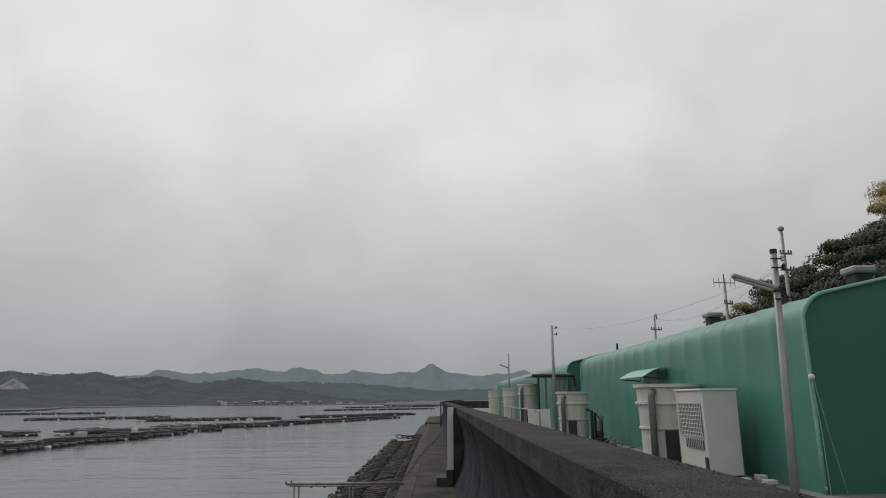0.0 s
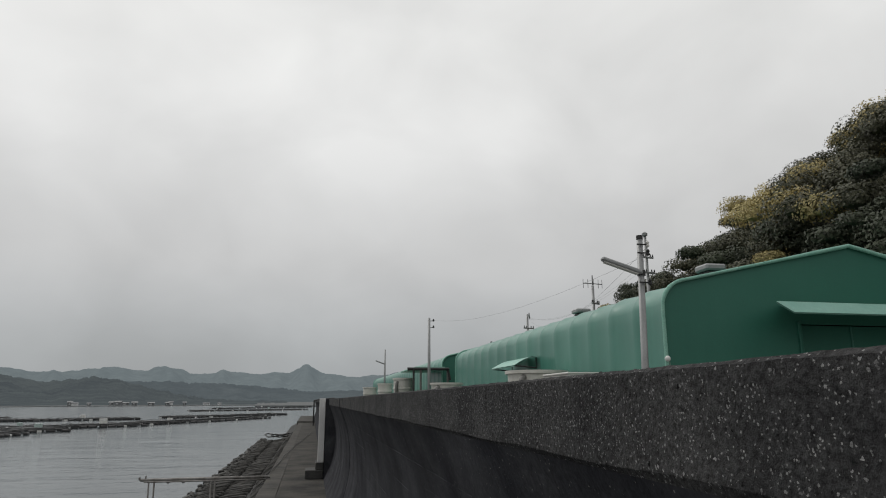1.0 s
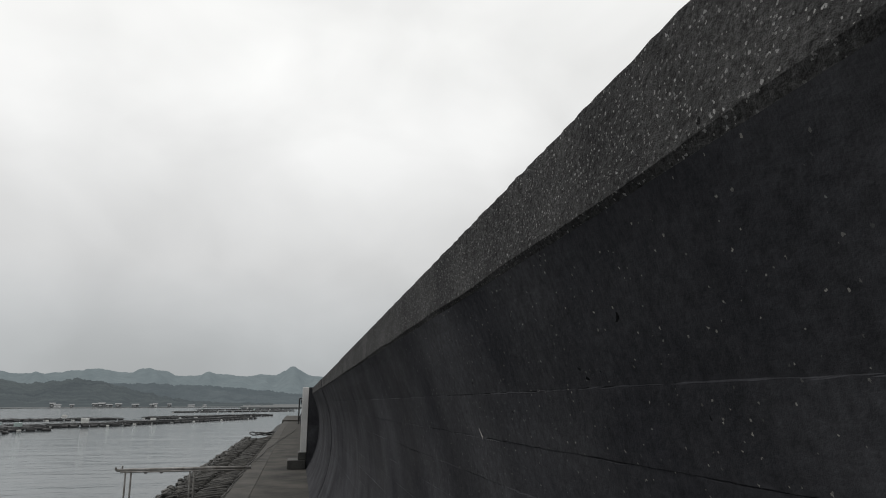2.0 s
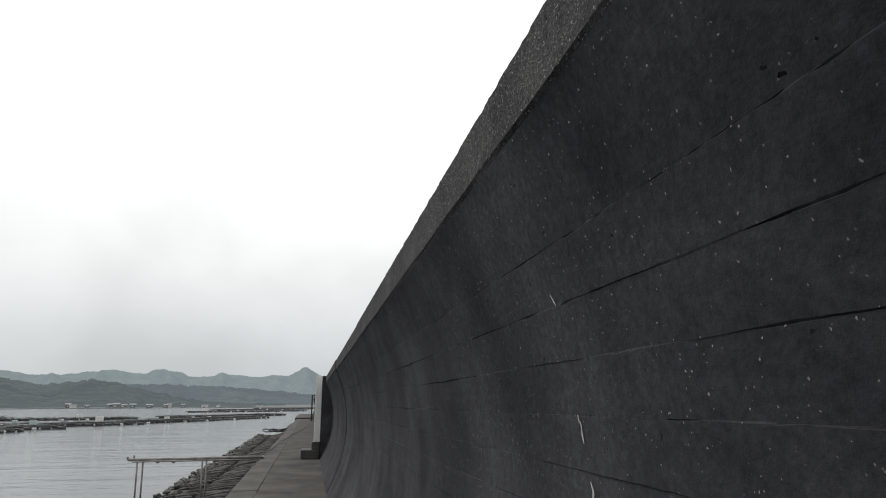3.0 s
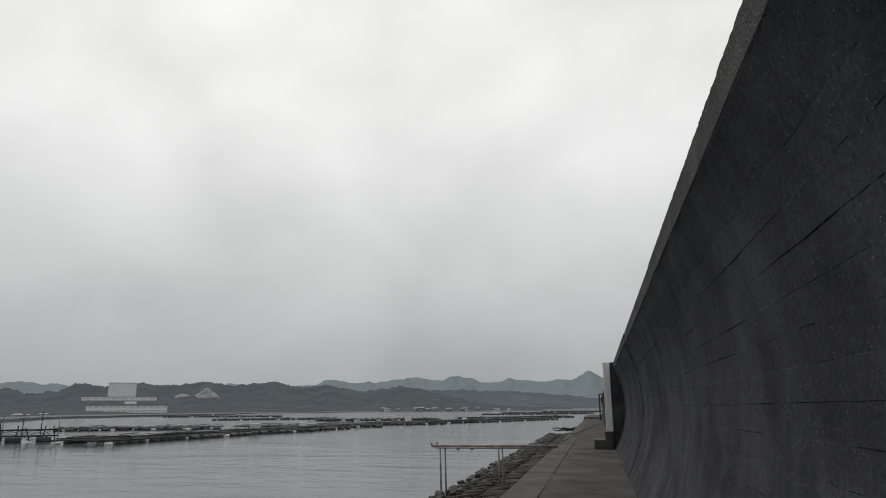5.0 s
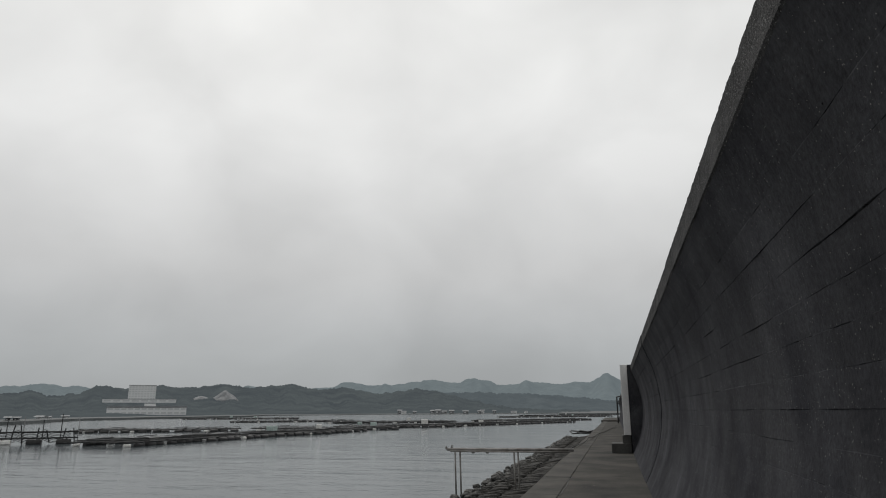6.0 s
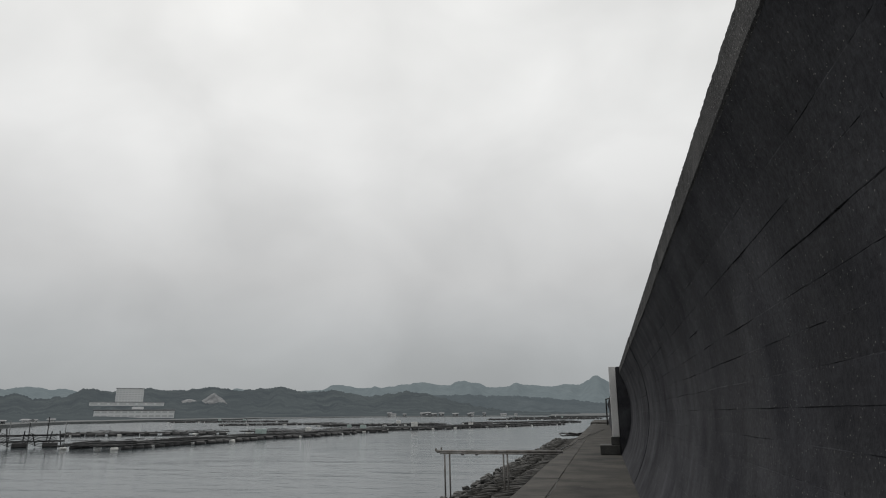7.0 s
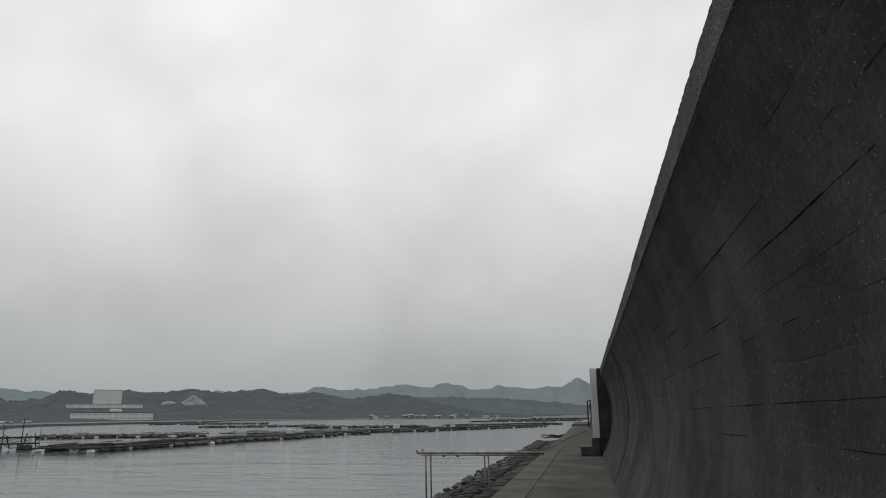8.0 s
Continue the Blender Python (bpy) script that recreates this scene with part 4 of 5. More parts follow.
# power poles behind the hall
def power_pole(x, y, top, arms, label):
    t = thing("power_pole", label, "power pole", (x, y, YARD), group="power poles")
    part("pole", Shape().tube([(0, 0, 0), (0, 0, top - YARD)], [0.10, 0.065], 10), M_GALV, t, smooth=True)
    for dz, half, turn_deg in arms:
        m = pose(0, 0, top - YARD - dz, 0, 0, turn_deg)
        a = part("crossarm", Shape().box((-half, -0.17, -0.04), (half, -0.09, 0.04), 0.01, m), M_GALV, t)
        for f in (-0.9, -0.45, 0.45, 0.9):
            c = m @ Vector((f * half, -0.13, 0.04))
            part("insulator", Shape().lathe(c, [(0.015, 0), (0.04, 0.03), (0.025, 0.06), (0.035, 0.08), (0.01, 0.12)], 8), M_DARK, a)
    return t


power_pole(14.1, 27.0, 9.75, ((1.0, 0.28, 10), (1.7, 0.32, 10)), "concrete power pole with crossarms behind the hall")
top_ball = Shape().lathe((14.1, 27.0, 9.75), [(0.04, 0), (0.12, 0.05), (0.13, 0.15), (0.06, 0.22)], 12)
tagged(part("pole_top_light", top_ball, M_GALV), "round grey lamp on top of the power pole", "lamp")
power_pole(12.9, 30.3, 8.0, ((0.9, 0.3, 30),), "concrete power pole with insulators behind the hall roof")
ant = thing("antenna", "thin television antenna on a mast", "antenna", (12.9, 30.3, 8.02))
part("mast", Shape().tube([(0, 0, 0), (0, 0, 0.5)], 0.025, 6), M_DARK, ant)
part("boom", Shape().tube([(-0.5, 0, 0.1), (0.6, 0.2, 0.1)], 0.02, 6), M_DARK, ant)
for f in (-0.45, -0.2, 0.1, 0.35, 0.55):
    part("element", Shape().tube([(f, 0.1, -0.12), (f, 0.1, 0.32)], 0.012, 5), M_DARK, ant)
power_pole(12.7, 40.0, 7.8, ((0.15, 0.8, 70), (0.9, 0.4, 20)), "power pole with a dark switch arm behind the hall")
short = Shape().tube([(11.4, 44.0, YARD), (11.4, 44.0, 6.4)], 0.07, 8)
tagged(part("utility_pole", short, M_DARK), "dark stub of a far pole above the roof", "pole", group="poles")
for k, (a, b, sg) in enumerate((((14.1, 27.0, 8.7), (12.9, 30.3, 7.2), 0.15), ((12.9, 30.3, 7.2), (12.7, 40.0, 7.65), 0.5), ((14.1, 27.0, 8.4), (12.7, 40.0, 7.5), 0.8), ((4.28, 9.08, 4.70), (12.7, 40.0, 7.6), 0.9),
                                ((4.28, 9.08, 4.58), (3.85, 24.9, 5.45), 0.35), ((4.28, 9.08, 4.72), (14.1, 27.0, 8.7), 0.3))):
    tagged(part("cable", Shape().tube(cable(a, b, sg), 0.0018 if k > 2 else 0.003, 5), M_DARK), "thin sagging overhead cable", "cable", group="overhead cables")

# pulley and ropes at the hall's corner
pl = thing("pulley_rope", "white ball pulley with green ropes hanging down the hall's corner", "rope", (5.02, 10.04, 3.1))
part("ball", Shape().lathe((0, 0, -0.045), [(0.015, 0), (0.04, 0.02), (0.048, 0.045), (0.04, 0.07), (0.015, 0.09)], 12), M_BUOY, pl, "white ball", smooth=True)
part("rope", Shape().tube([(0.02, 0, 0), (0.14, -0.02, -0.8), (0.30, -0.03, -1.69)], 0.009, 6), M_ROPE, pl)
part("rope", Shape().tube([(0.0, 0, 0), (0.05, 0, -0.8), (0.07, 0.0, -1.69)], 0.006, 6), M_TENT_TRIM, pl)

# ---- wooded hillside behind the halls ----
CREST = [(-23, 0.0), (-26, 2.0), (-29, 3.9), (-33.5, 4.0), (-35.5, 5.9), (-37.5, 7.7), (-40, 8.1), (-43, 9.0), (-47.6, 12.0), (-60, 15.0), (-100, 15.0)]


def hill_z(x, y):
    """Ground height of the hillside: it climbs from the yard's back edge to a crest that falls away along the shore."""
    az = math.degrees(math.atan2(-x, y + 0.001))
    top = CREST[-1][1] if az < -100 else 0.0
    for (a0, h0), (a1, h1) in zip(CREST, CREST[1:]):
        if a1 <= az <= a0:
            top = h0 + (h1 - h0) * (a0 - az) / (a0 - a1)
    xc = 41 * math.sin(radians(min(90, max(25, -az))))
    f = max(0.0, min(1.0, (x - 14.0) / (xc - 14.0)))
    return YARD - 0.05 + top * f ** 0.85 + 0.4 * wob(x, y, 0, 0.15) * f


s = Shape()
s.grid([[(14.5 + 2.0 * i, -30 + 2.5 * j, hill_z(14.5 + 2.0 * i, -30 + 2.5 * j) - (0.3 if i == 0 else 0)) for i in range(24)] for j in range(38)], flip=True)
tagged(part("hillside", s, M_SOIL, smooth=True), "dark earth hillside under the trees", "hillside", kind="structure")


def leaf_cloud(rnd, clumps, per, leaf):
    """Small leaf blades laid like shingles over domed clumps: centre (x, y, z), radius and height of each dome."""
    vs, fs = [], []
    for (cx, cy, cz, rx, rz) in clumps:
        for _ in range(per):
            a, u = rnd.uniform(0, 2 * math.pi), rnd.uniform(-0.45, 1)
            k = math.sqrt(max(0, 1 - u * u))
            out = Vector((k * math.cos(a), k * math.sin(a), u))
            lump = 1 + 0.16 * noise.noise(out * 2.6 + Vector((cx, cy, cz)) * 3)
            c = Vector((cx, cy, cz)) + Vector((out.x * rx, out.y * rx, out.z * rz)) * lump * (1.0 - 0.62 * rnd.random() ** 1.5)
            nrm = (out + Vector((rnd.gauss(0, 0.42), rnd.gauss(0, 0.42), rnd.gauss(0.15, 0.35)))).normalized()
            d = nrm.orthogonal().normalized()
            d = (Matrix.Rotation(rnd.uniform(0, 6.28), 3, nrm) @ d).normalized()
            w = nrm.cross(d)
            ln, wd = leaf * rnd.uniform(0.6, 1.3), leaf * rnd.uniform(0.4, 0.7)
            i = len(vs)
            vs += [c - d * ln * 0.5, c + w * wd * 0.5, c + d * ln * 0.5, c - w * wd * 0.5]
            fs.append((i, i + 1, i + 2, i + 3))
    return vs, fs


def foliage(rnd, clumps):
    """Lumpy inner leaf mass of each clump, covered with small leaf blades."""
    s = Shape()
    bm = bmesh.new()
    bmesh.ops.create_icosphere(bm, subdivisions=1, radius=1.0)
    bv, bf = [v.co.copy() for v in bm.verts], [tuple(v.index for v in f.verts) for f in bm.faces]
    bm.free()
    for cx, cy, cz, rx, rz in clumps:
        o = Vector((cx, cy, cz))
        s.add([o + Vector((q.x * rx, q.y * rx, q.z * rz)) * (0.34 + 0.1 * noise.noise(q * 2.3 + o * 3)) for q in bv], bf)
    vs, fs = leaf_cloud(rnd, clumps, 820, 0.125)
    s.add(vs, fs)
    return s


def build_tree(name, seed, leaf_mat, flower, height, spread, label):
    """A broad evergreen: tapered trunk, forking limbs and a crown of domed leaf clumps with gaps."""
    rnd = random.Random(seed)
    t = thing(name, label, "tree", (0, 0, -400), group="hillside trees")
    wood = Shape()
    fork = height * 0.38
    lean = Vector((rnd.uniform(-0.3, 0.3), rnd.uniform(-0.3, 0.3), 0))
    wood.tube([(0, 0, -0.8), (lean.x * 0.3, lean.y * 0.3, fork * 0.5), (lean.x, lean.y, fork)], [0.26, 0.2, 0.15], 8)
    clumps, tops = [], []
    for k in range(13):
        a = k * 2.39996
        f = math.sqrt((k + 0.4) / 13)
        end = Vector((spread * f * math.cos(a) * rnd.uniform(0.8, 1.1), spread * f * math.sin(a) * rnd.uniform(0.8, 1.1), height * (1 - 0.4 * f * f) * rnd.uniform(0.9, 1.05)))
        mid = Vector((end.x * 0.45, end.y * 0.45, fork + (end.z - fork) * 0.55)) + Vector((rnd.uniform(-.25, .25), rnd.uniform(-.25, .25), 0))
        wood.tube([(lean.x, lean.y, fork * 0.9), mid, end], [0.10, 0.06, 0.02], 6)
        for q in range(2):
            r = rnd.uniform(0.55, 1.05) * spread / 2.7
            c = end + Vector((rnd.gauss(0, 0.5), rnd.gauss(0, 0.5), rnd.gauss(-0.35, 0.3) - 0.15 * q)) * spread / 2.7
            item = (c.x, c.y, c.z, r, r * rnd.uniform(0.5, 0.68))
            if flower and c.z > height * 0.58 and rnd.random() < flower:
                tops.append(item)
            else:
                clumps.append(item)
    part("trunk", wood, M_BARK, t, "grey forked trunk and limbs")
    crown = foliage(rnd, clumps)
    part("crown", crown, leaf_mat, t)
    if tops:
        b = foliage(rnd, tops)
        part("blossom", b, M_FLOWER, t, "yellow catkin clusters over the crown")
    return t


KINDS = [
    build_tree("evergreen_tree", 21, M_LEAF, 0.0, 5.2, 2.7, "dark evergreen tree on the hillside"),
    build_tree("evergreen_tree", 22, M_LEAF_B, 0.06, 5.6, 2.9, "olive evergreen tree on the hillside"),
    build_tree("flowering_tree", 23, M_LEAF, 0.97, 5.4, 2.9, "evergreen tree covered in yellow catkins"),
    build_tree("evergreen_tree", 24, M_LEAF, 0.0, 4.4, 2.4, "small dark evergreen tree on the hillside"),
]
rnd = random.Random(77)
spots = []
for j in range(16):
    for i in range(9):
        x = 16.5 + 2.6 * i + rnd.uniform(-0.9, 0.9)
        y = 5 + 2.7 * j + rnd.uniform(-1.0, 1.0)
        if math.hypot(x, y) > 44 or y / x > 1.95:
            continue
        spots.append((x, y))
# height of the wood's top edge over the horizon, bearing by bearing, seen from the wall
CANOPY = [(20, 5.0), (26, 8.1), (27.7, 8.9), (30.2, 11.2), (32.5, 12.5), (34.4, 13.5), (36.0, 13.9), (40.2, 15.2), (41.2, 18.8), (42.5, 21.0), (44.6, 22.6), (46.3, 24.0), (55, 27.0), (90, 28.0)]
# the two flowering trees that stand out: place, width and height factors
spots = [(23.9, 31.6, 0.80, 1.10), (18.7, 23.2, 0.55, 0.74)] + [(x, y, 0, 0) for x, y in spots]
used = set()
for x, y, wide, tall in spots:
    f = wob(x, y, 4, 0.16)
    az, far = math.degrees(math.atan2(x + 0.6, y)), math.hypot(x + 0.6, y)
    base_z = hill_z(x, y)
    if wide:
        k = 2
    else:
        k = 2 if 27 < far and az > 42 and rnd.random() < 0.16 else 1 if f > -0.1 and rnd.random() < 0.6 else 3 if rnd.random() < 0.3 else 0
        up = next(e0 + (e1 - e0) * (az - a0) / (a1 - a0) for (a0, e0), (a1, e1) in zip(CANOPY, CANOPY[1:]) if az <= a1)
        room = 2.5 + far * math.tan(radians(up)) - base_z
        tall = min(rnd.uniform(0.85, 1.12), room / (5.4, 5.9, 5.7, 4.7)[k])
        wide = min(1.1, max(0.6, tall * rnd.uniform(1.0, 1.15)))
        if tall < 0.32 or math.hypot(x - 18.7, y - 23.2) < 1.6:
            continue
    m = pose(x, y, base_z, 0, 0, rnd.uniform(0, 360))
    if k not in used:
        used.add(k)
        ob = KINDS[k]
        ob.matrix_world = m
    else:
        ob = copy_thing(KINDS[k], m)
    ob.scale = (wide, wide, tall)

# ---- oyster rafts ----
LOG = Shape().tube([(0, 0, 0), (0, 2.5, 0.02), (0, 5, -0.01), (0, 7.5, 0.02), (0, 10, 0)], [0.055, 0.065, 0.055, 0.06, 0.05], 7).mesh("log", M_LOG, True)
CROSS = Shape().tube([(0, 0, 0), (2.6, 0, 0.02), (5.2, 0, 0)], [0.04, 0.048, 0.038], 6).mesh("cross_log", M_LOG, True)
PLANK = Shape().box((0, 0, 0), (0.24, 4.2, 0.04), 0.01).mesh("plank", M_PLANK)
FLOAT = Shape().tube([(0, -0.5, 0), (0, -0.42, 0), (0, 0.42, 0), (0, 0.5, 0)], [0.15, 0.23, 0.23, 0.15], 10).mesh("float", M_FLOAT, True)
FOAM = Shape().tube([(0, -0.3, 0), (0, -0.25, 0), (0, 0.25, 0), (0, 0.3, 0)], [0.10, 0.16, 0.16, 0.10], 10).mesh("float", M_BUOY, True)


def raft(seed, label):
    """A timber raft: long logs over cross logs, carried by drum floats, 5 m by 10 m."""
    rnd = random.Random(seed)
    t = thing("oyster_raft", label, "raft", (0, 0, WATER_Z), group="oyster rafts")
    for i in range(8):
        ob = part("log", LOG, None, t)
        ob.matrix_basis = pose(0.1 + 4.8 * i / 7 + rnd.uniform(-0.12, 0.12), rnd.uniform(-0.6, 0.3), 0.30 + rnd.uniform(-0.02, 0.03), 0, 0, rnd.uniform(-1.2, 1.2))
    for i in range(8):
        ob = part("cross_log", CROSS, None, t)
        ob.matrix_basis = pose(rnd.uniform(-0.4, 0.1), 0.4 + 9.2 * i / 7 + rnd.uniform(-0.25, 0.25), 0.43, 0, rnd.uniform(-1, 1), rnd.uniform(-2.5, 2.5))
    for i in range(5):
        ob = part("plank", PLANK, None, t)
        ob.matrix_basis = pose(rnd.uniform(0.3, 4.4), rnd.uniform(0.2, 5.0), 0.515, 0, 0, rnd.uniform(-4, 4) + (90 if i == 4 else 0))
    for x in (0.1, 4.9):
        for i in range(8):
            ob = part("float", FOAM if rnd.random() < 0.2 else FLOAT, None, t)
            ob.matrix_basis = pose(x + rnd.uniform(-0.1, 0.1), 0.6 + 1.25 * i + rnd.uniform(-0.3, 0.3), 0.08, 0, 0, rnd.uniform(-12, 12))
    return t


RAFTS = [raft(31, "dark timber oyster raft on black drum floats"), raft(32, "weathered timber raft with a few white floats"), raft(33, "low dark timber raft afloat in the bay")]
# first and last corner of each line of rafts lying end to end
LINES = [((-36.4, 46.3), (-36.4, 66.6)), ((-36.0, 67.5), (-31.6, 88.0)), ((-67.0, 74.0), (-50.0, 85.0)), ((-48.5, 86.0), (-31.0, 95.0)), ((-41.0, 100.0), (-25.0, 113.0)),
         ((-62.0, 140.0), (-36.0, 152.0)), ((-26.0, 118.0), (-9.0, 158.0)), ((-30.0, 160.0), (-6.0, 192.0)), ((-92.0, 150.0), (-66.0, 166.0)), ((-43.0, 264.0), (0.0, 299.0)), ((-46.0, 345.0), (1.0, 400.0)), ((-150.0, 210.0), (-110.0, 222.0))]
k = 0
rnd = random.Random(9)
extras = []
for a, b in LINES:
    a, b = Vector(a), Vector(b)
    n = max(1, round((b - a).length / 10.4))
    turn_deg = math.degrees(math.atan2(-(b - a).x, (b - a).y))
    for i in range(n):
        q = a.lerp(b, i / n)
        m = pose(q.x, q.y, WATER_Z, 0, 0, turn_deg + rnd.uniform(-4, 4)) @ Matrix.Translation((-5.2 + rnd.uniform(-0.6, 0.6), 0, 0))
        if k < 3:
            RAFTS[k].matrix_world = m
        else:
            copy_thing(RAFTS[rnd.randrange(3)], m)
        extras.append(m)
        k += 1
rnd = random.Random(12)
for m in extras:
    if rnd.random() < 0.4:
        w, h = rnd.uniform(0.5, 1.0), rnd.uniform(0.35, 0.8)
        q = m @ Vector((rnd.uniform(1, 4), rnd.uniform(1, 9), 0.50))
        tagged(part("crate", Shape().box((q.x - w / 2, q.y - w / 2, q.z), (q.x + w / 2, q.y + w / 2, q.z + h), 0.04), M_CRATE if rnd.random() < 0.6 else M_BUOY), "pale plastic box standing on a raft", "crate", group="crates on the rafts")
    for _ in range(rnd.randrange(3, 7)):
        q = m @ Vector((rnd.uniform(0.5, 4.5), rnd.uniform(0.5, 9.5), 0.52))
        ln = rnd.uniform(1.2, 3.2)
        a = rnd.uniform(0, math.pi)
        tagged(part("loose_pole", Shape().tube([q, q + Vector((ln * math.cos(a), ln * math.sin(a), 0.10))], 0.035, 6), M_PLANK if rnd.random() < 0.5 else M_LOG), "loose bamboo pole lying on a raft", "pole", group="loose raft poles")

# net rack raft with standing poles
for i in range(7):
    x, y = -46.0 - 1.0 * i, 51.8 - 0.9 * i + 0.3 * wob(i * 3.1, 1, 1)
    tagged(part("mooring_pole", Shape().tube([(x, y, WATER_Z - 1), (x + 0.2 * wob(i, 5, 2), y, WATER_Z + 2.2 + 0.5 * wob(i * 1.7, 3, 3))], [0.05, 0.03], 6), M_PLANK if i % 3 == 0 else M_LOG), "thin upright mooring pole beside the net rack", "pole", group="mooring poles")
rk = thing("net_rack", "raft rack of standing bamboo poles hung with dark net", "net rack", (-50.5, 47.0, WATER_Z), 40)
rnd = random.Random(15)
for i in range(14):
    part("pole", Shape().tube([(-6 + 0.95 * i, rnd.uniform(-0.5, 0.5), 0.1), (-6 + 0.95 * i + rnd.uniform(-0.3, 0.3), rnd.uniform(-0.5, 0.5), 1.1 + rnd.uniform(0, 0.5))], 0.05, 6), M_LOG, rk)
for z in (0.45, 0.95):
    part("rail", Shape().tube([(-6.5, 0, z), (6.6, 0, z + 0.05)], 0.07, 6), M_LOG, rk)
for i in range(6):
    part("float", Shape().tube([(-6 + 2.2 * i, 0.1, 0.12), (-4.9 + 2.2 * i, 0.1, 0.12)], 0.28, 10), M_FLOAT if i % 3 else M_BUOY, rk)
net = Shape()
for i in range(6):
    for j in range(8):
        net.tube(cable((-6 + 2.0 * i, 0.1 * (j % 3), 1.2 - 0.12 * j), (-4 + 2.0 * i, 0, 1.1 - 0.12 * j), 0.25, n=6), 0.03, 4)
part("net", net, M_BLACK, rk, "sagging dark net ropes")

# ---- far shore ----
def polar(az, dist, z):
    a = radians(az)
    return (-dist * math.sin(a), dist * math.cos(a), z)


def profile(knots, az):
    for (a0, e0), (a1, e1) in zip(knots, knots[1:]):
        if a1 <= az <= a0:
            f = (a0 - az) / (a0 - a1)
            f = f * f * (3 - 2 * f)
            return e0 + (e1 - e0) * f
    return knots[0][1] if az > knots[0][0] else knots[-1][1]


EYE_Z = 1.8
RIDGE = [(75, 1.6), (60, 1.9), (52, 1.6), (47.8, 1.73), (45.4, 2.05), (43.2, 1.75), (39.5, 1.6), (34.8, 1.9), (32.7, 2.14), (30.9, 1.9), (27.7, 1.8), (24.0, 1.95), (22.4, 2.41), (20.6, 2.15), (18.8, 2.2), (16.6, 2.42), (15.4, 2.6), (13.4, 2.36), (10.8, 2.58), (9.3, 2.15),
         (6.2, 2.34), (4.2, 2.16), (2.2, 2.3), (0.42, 2.88), (-1.2, 2.25), (-3.6, 2.0), (-6.0, 2.1), (-7.3, 2.42), (-8.6, 1.85), (-14, 1.5), (-30, 1.3)]
NEAR = [(75, 1.3), (60, 1.6), (50, 1.4), (47, 1.38), (46, 1.57), (44.6, 1.2), (43.1, 1.36), (41.3, 1.99), (40.3, 1.8), (39.2, 1.81), (37.1, 2.04), (36.3, 1.92), (34.4, 1.98), (32.5, 2.17), (30.6, 1.92), (28.5, 2.1), (27, 2.24), (25.7, 1.92), (24.7, 1.78), (22.8, 1.97),
        (21, 1.64), (19.8, 1.45), (18.2, 1.66), (16.6, 1.86), (15.1, 1.66), (13.5, 1.3), (12, 0.9), (10, 0.5), (8, 0.2), (5, 0.05), (2, 0.02)]
MID = [(24, 1.2), (17, 1.5), (14, 1.52), (11.2, 1.56), (9.5, 1.46), (7.8, 1.45), (5.1, 1.27), (2.7, 1.06), (0.1, 0.8), (-3.5, 0.9), (-8.5, 0.75), (-14, 0.4)]


def ridge_mesh(knots, dist, depth, az0, az1, step, rough, cells):
    rows = []
    n = int((az0 - az1) / step)
    for j in range(cells + 1):
        f = j / cells
        row = []
        for i in range(n + 1):
            az = az0 - (az0 - az1) * i / n
            d = dist + depth * (f - 1) + 40 * wob(az * 0.3, f * 3, 1)
            h = dist * math.tan(radians(profile(knots, az))) + EYE_Z - WATER_Z
            up = f ** 1.5 if depth < 690 else math.sin(min(1, f * 1.02) * math.pi / 2) ** 0.75
            spur = 1 - 0.6 * (1 - f) * (0.42 + 1.6 * wob(az * 0.75, f * 1.8, dist)) + 0.10 * wob(az * 1.1, f * 3.0, 2) * (f < 0.97)
            tree = rough * (1.5 * wob(az * 1.9, f * 6, 9) + wob(az * 6, f * 17, 3) + 0.6 * wob(az * 15, f * 40, 7)) * (0.3 + 0.7 * f)
            z = WATER_Z - 0.5 + max(0.2, h * up * (spur if f < 0.97 else 1) + tree)
            row.append(polar(az, d, z))
        rows.append(row)
    s = Shape()
    s.grid(rows)
    return s


# these hills glow faintly through their material to imitate haze
tagged(part("hills_far", ridge_mesh(RIDGE, 3400, 700, 75, -30, 0.12, 2.6, 10), M_HILL_FAR, smooth=True), "blue-grey ridge of distant hills, haze painted in as a glow", "hills", kind="structure")
tagged(part("hills_mid", ridge_mesh(MID, 1900, 600, 24, -14, 0.07, 2.2, 24), M_HILL_MID, smooth=True), "wooded hills further along the bay, haze painted in as a glow", "hills", kind="structure")
tagged(part("hills_near", ridge_mesh(NEAR, 1250, 650, 75, 2, 0.07, 1.9, 34), M_HILL_NEAR, smooth=True), "wooded green-grey hills across the bay, haze painted in as a glow", "hills", kind="structure")
# low shore and quay in front of the hills
s = Shape()
SHORE = [(75, 120), (50, 160), (47, 175), (41, 255), (36, 300), (30.6, 340), (28.5, 470), (17.5, 560), (4.2, 590)]
rows, foot = [], []
for i in range(80):
    az = 72 - i * (72 - 4.4) / 79
    d = profile(SHORE, az)
    rise = 0.7 if az > 29 else 0.4
    rows.append([polar(az, d, WATER_Z - 1), polar(az, d + 1, WATER_Z + rise), polar(az, d + 30, WATER_Z + rise + 0.25), polar(az, d + 36, WATER_Z + 0.2)])
    foot.append([polar(az, d + 28, WATER_Z + rise - 0.3), polar(az, d + 60, WATER_Z + 1.6 + 0.5 * wob(az * 1.3, 4, 1)), polar(az, d + 110, WATER_Z + 2.7 + 0.8 * wob(az * 2.1, 8, 1)), polar(az, max(d + 150, 760), WATER_Z + 3.4)])
s.grid(rows)
tagged(part("far_quay", s, M_QUAY), "long low concrete quay on the far shore", "quay", kind="structure")
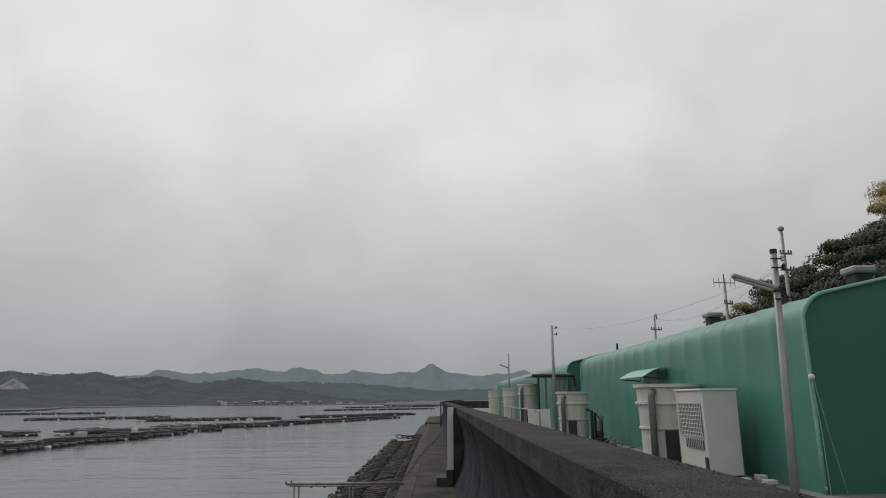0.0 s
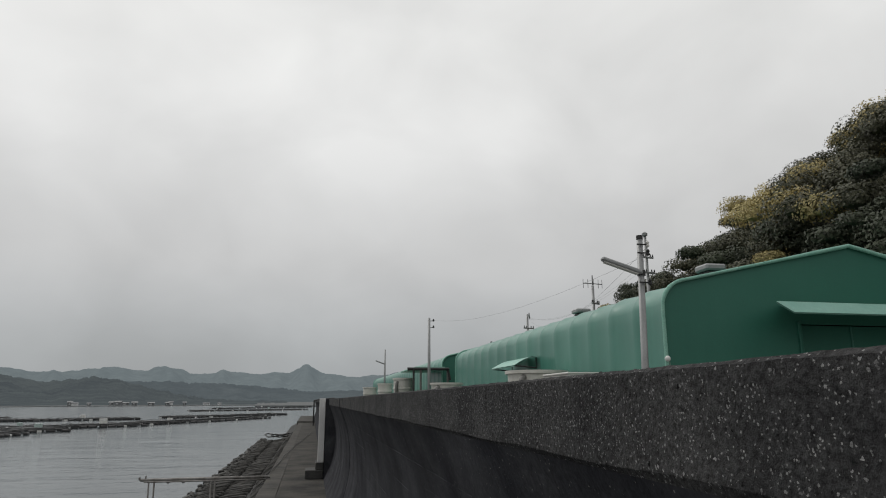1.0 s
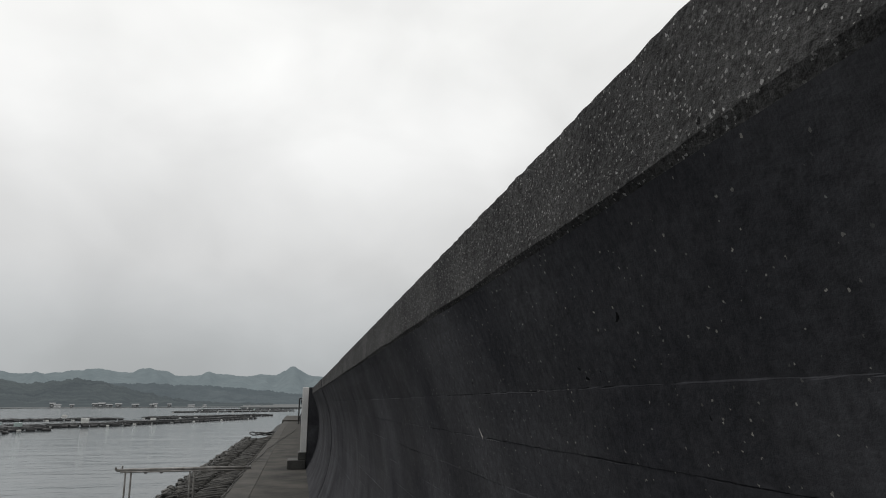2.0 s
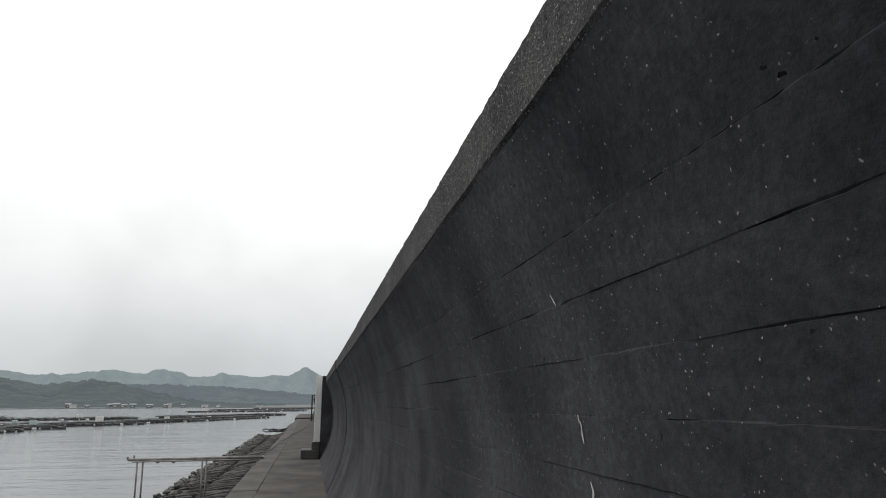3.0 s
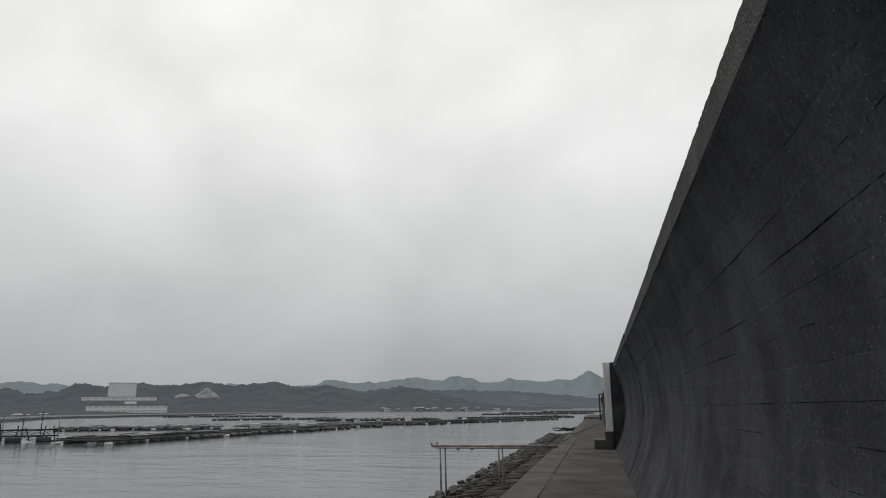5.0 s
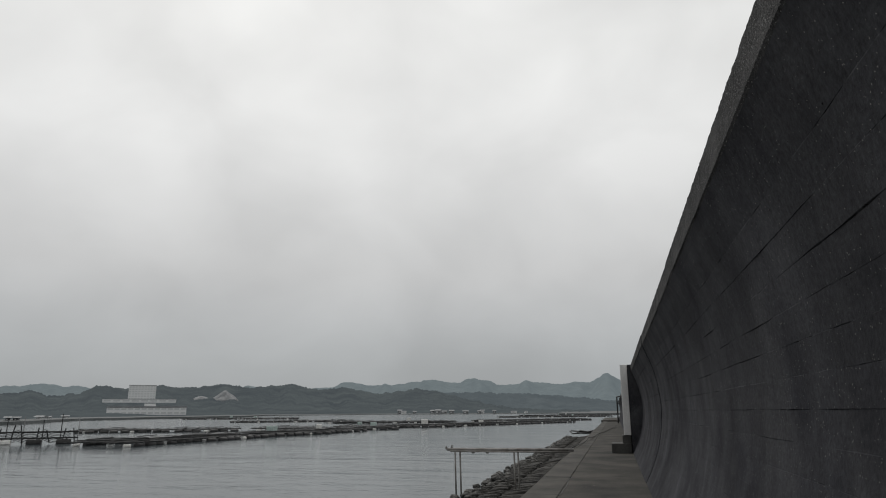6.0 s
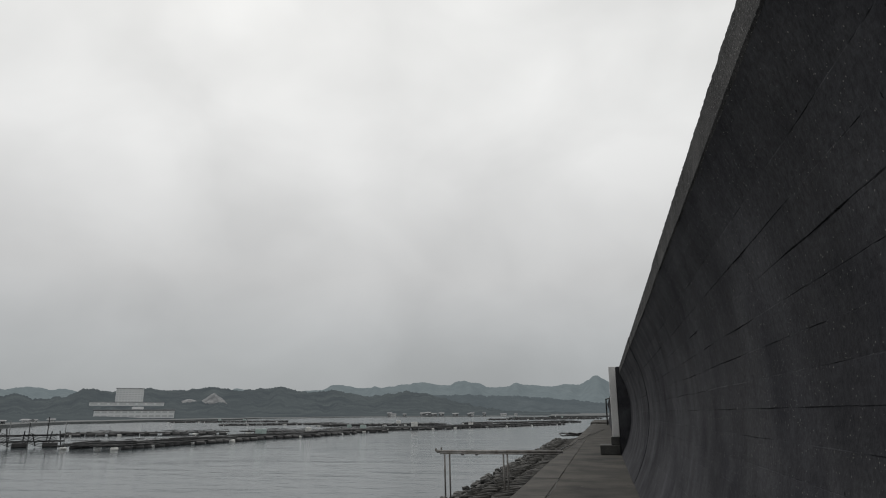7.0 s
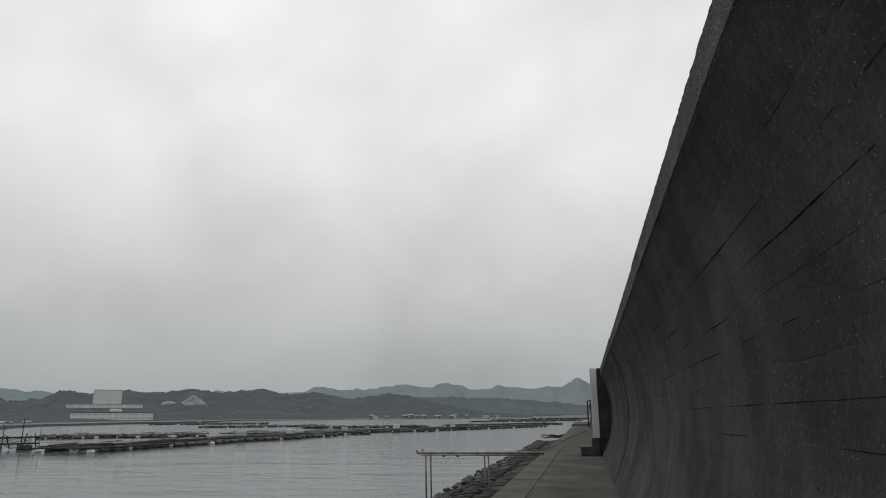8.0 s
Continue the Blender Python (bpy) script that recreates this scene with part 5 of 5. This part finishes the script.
# the scrub takes the near hills' material, painted haze included
tagged(part("shore_wood", Shape().grid(foot), M_HILL_NEAR, smooth=True), "low dark scrub behind the far quay, with painted haze glow", "scrub", kind="structure")
s = Shape()
s.add([polar(4.6, 480, WATER_Z + 0.7), polar(-30, 480, WATER_Z + 0.7), polar(-30, 480, WATER_Z - 1), polar(4.6, 480, WATER_Z - 1), polar(4.6, 2800, WATER_Z + 3), polar(-30, 2800, WATER_Z + 3)], [(0, 1, 2, 3), (0, 4, 5, 1)])
tagged(part("far_shore", s, M_QUAY), "pale far shoreline under the ridge", "shore", kind="structure")


def far_building(name, az, dist, base, width, height, deep, floors, cols, label, roof_box=None):
    """A block with storeys of window bands; its long front turned to the bay."""
    x, y, _ = polar(az, dist, 0)
    t = thing(name, label, "building", (x, y, base), az)
    part("wall", Shape().box((-width / 2, 0, 0), (width / 2, deep, height), 0.1), M_FARWALL, t)
    part("roof", Shape().box((-width / 2 - 0.3, -0.3, height + 0.004), (width / 2 + 0.3, deep, height + 0.5), 0.1), M_FARROOF, t)
    for i in range(floors):
        z = height * (i + 0.38) / floors
        for j in range(cols):
            a = -width / 2 + width * (j + 0.14) / cols
            part("window", Shape().box((a, -0.12, z), (a + width / cols * 0.72, -0.01, z + height / floors * 0.42), 0.02), M_FARGLASS, t)
    if roof_box:
        part("penthouse", Shape().box((roof_box[0], 2, height + 0.51), (roof_box[1], deep - 2, height + roof_box[2]), 0.1), M_FARWALL, t)
    return t


far_building("hotel", 38.5, 940, 16.9, 32, 17.6, 12, 8, 9, "tall white hotel block on the wooded hill")
far_building("hotel_wing", 38.6, 900, 12.5, 82, 4.0, 10, 1, 8, "low white hotel wing on a terrace")
far_building("school_building", 37.9, 345, WATER_Z + 1.25, 34, 3.5, 7, 2, 12, "long white two-storey building behind the quay", (-1.5, 3.5, 1.7))
rnd = random.Random(41)
for k in range(20):
    az = rnd.choice([rnd.uniform(28, 47), rnd.uniform(7, 18), rnd.uniform(10, 16), rnd.uniform(40, 48)])
    if 35 < az < 41:
        az += 7
    dist = profile(SHORE, az) + rnd.uniform(8, 24)
    w, h = dist * rnd.uniform(0.003, 0.008), dist * rnd.uniform(0.0024, 0.0046)
    x, y, _ = polar(az, dist, 0)
    t = thing("house", "small pale house on the far shore", "house", (x, y, WATER_Z + (0.72 if az > 29 else 0.42)), az + rnd.uniform(-20, 20), group="far houses")
    part("wall", Shape().box((-w / 2, 0, 0), (w / 2, 4, h), 0.05), M_FARWALL if k % 3 == 0 else M_FARROOF, t)
    r = Shape()
    r.add([(-w / 2 - 0.5, -0.5, h), (w / 2 + 0.5, -0.5, h), (w / 2 + 0.5, 4.5, h), (-w / 2 - 0.5, 4.5, h), (-w / 2 - 0.5, 2.0, h * 1.4), (w / 2 + 0.5, 2.0, h * 1.4)], [(0, 1, 5, 4), (2, 3, 4, 5), (0, 4, 3), (1, 2, 5), (3, 2, 1, 0)])
    part("roof", r, M_FARROOF, t)
    part("window", Shape().box((-w * 0.3, -0.12, h * 0.35), (w * 0.1, -0.01, h * 0.7), 0.02), M_FARGLASS, t)
# quarry scar with spoil heap
s = Shape()
for az, w, h, base in ((32.35, 18, 11, 21.5), (34.2, 13, 5, 20.5)):
    x, y, _ = polar(az, 1000, 0)
    k0 = len(s.v)
    s.lathe((x, y, base - 2), [(w * 1.3, -8), (w * 1.05, -2), (w * 0.62, h * 0.35), (w * 0.25, h * 0.85), (w * 0.05, h)], 18)
    s.v[k0:] = [(q[0] + 4 * wob(q[0] * 0.2, q[1] * 0.2, q[2] * 0.3), q[1], q[2] + 2.5 * wob(q[0] * 0.13, 3, q[2] * 0.1)) for q in s.v[k0:]]
tagged(part("spoil_heap", s, M_FARROOF), "pale bare spoil heaps on the far hill", "spoil heap")
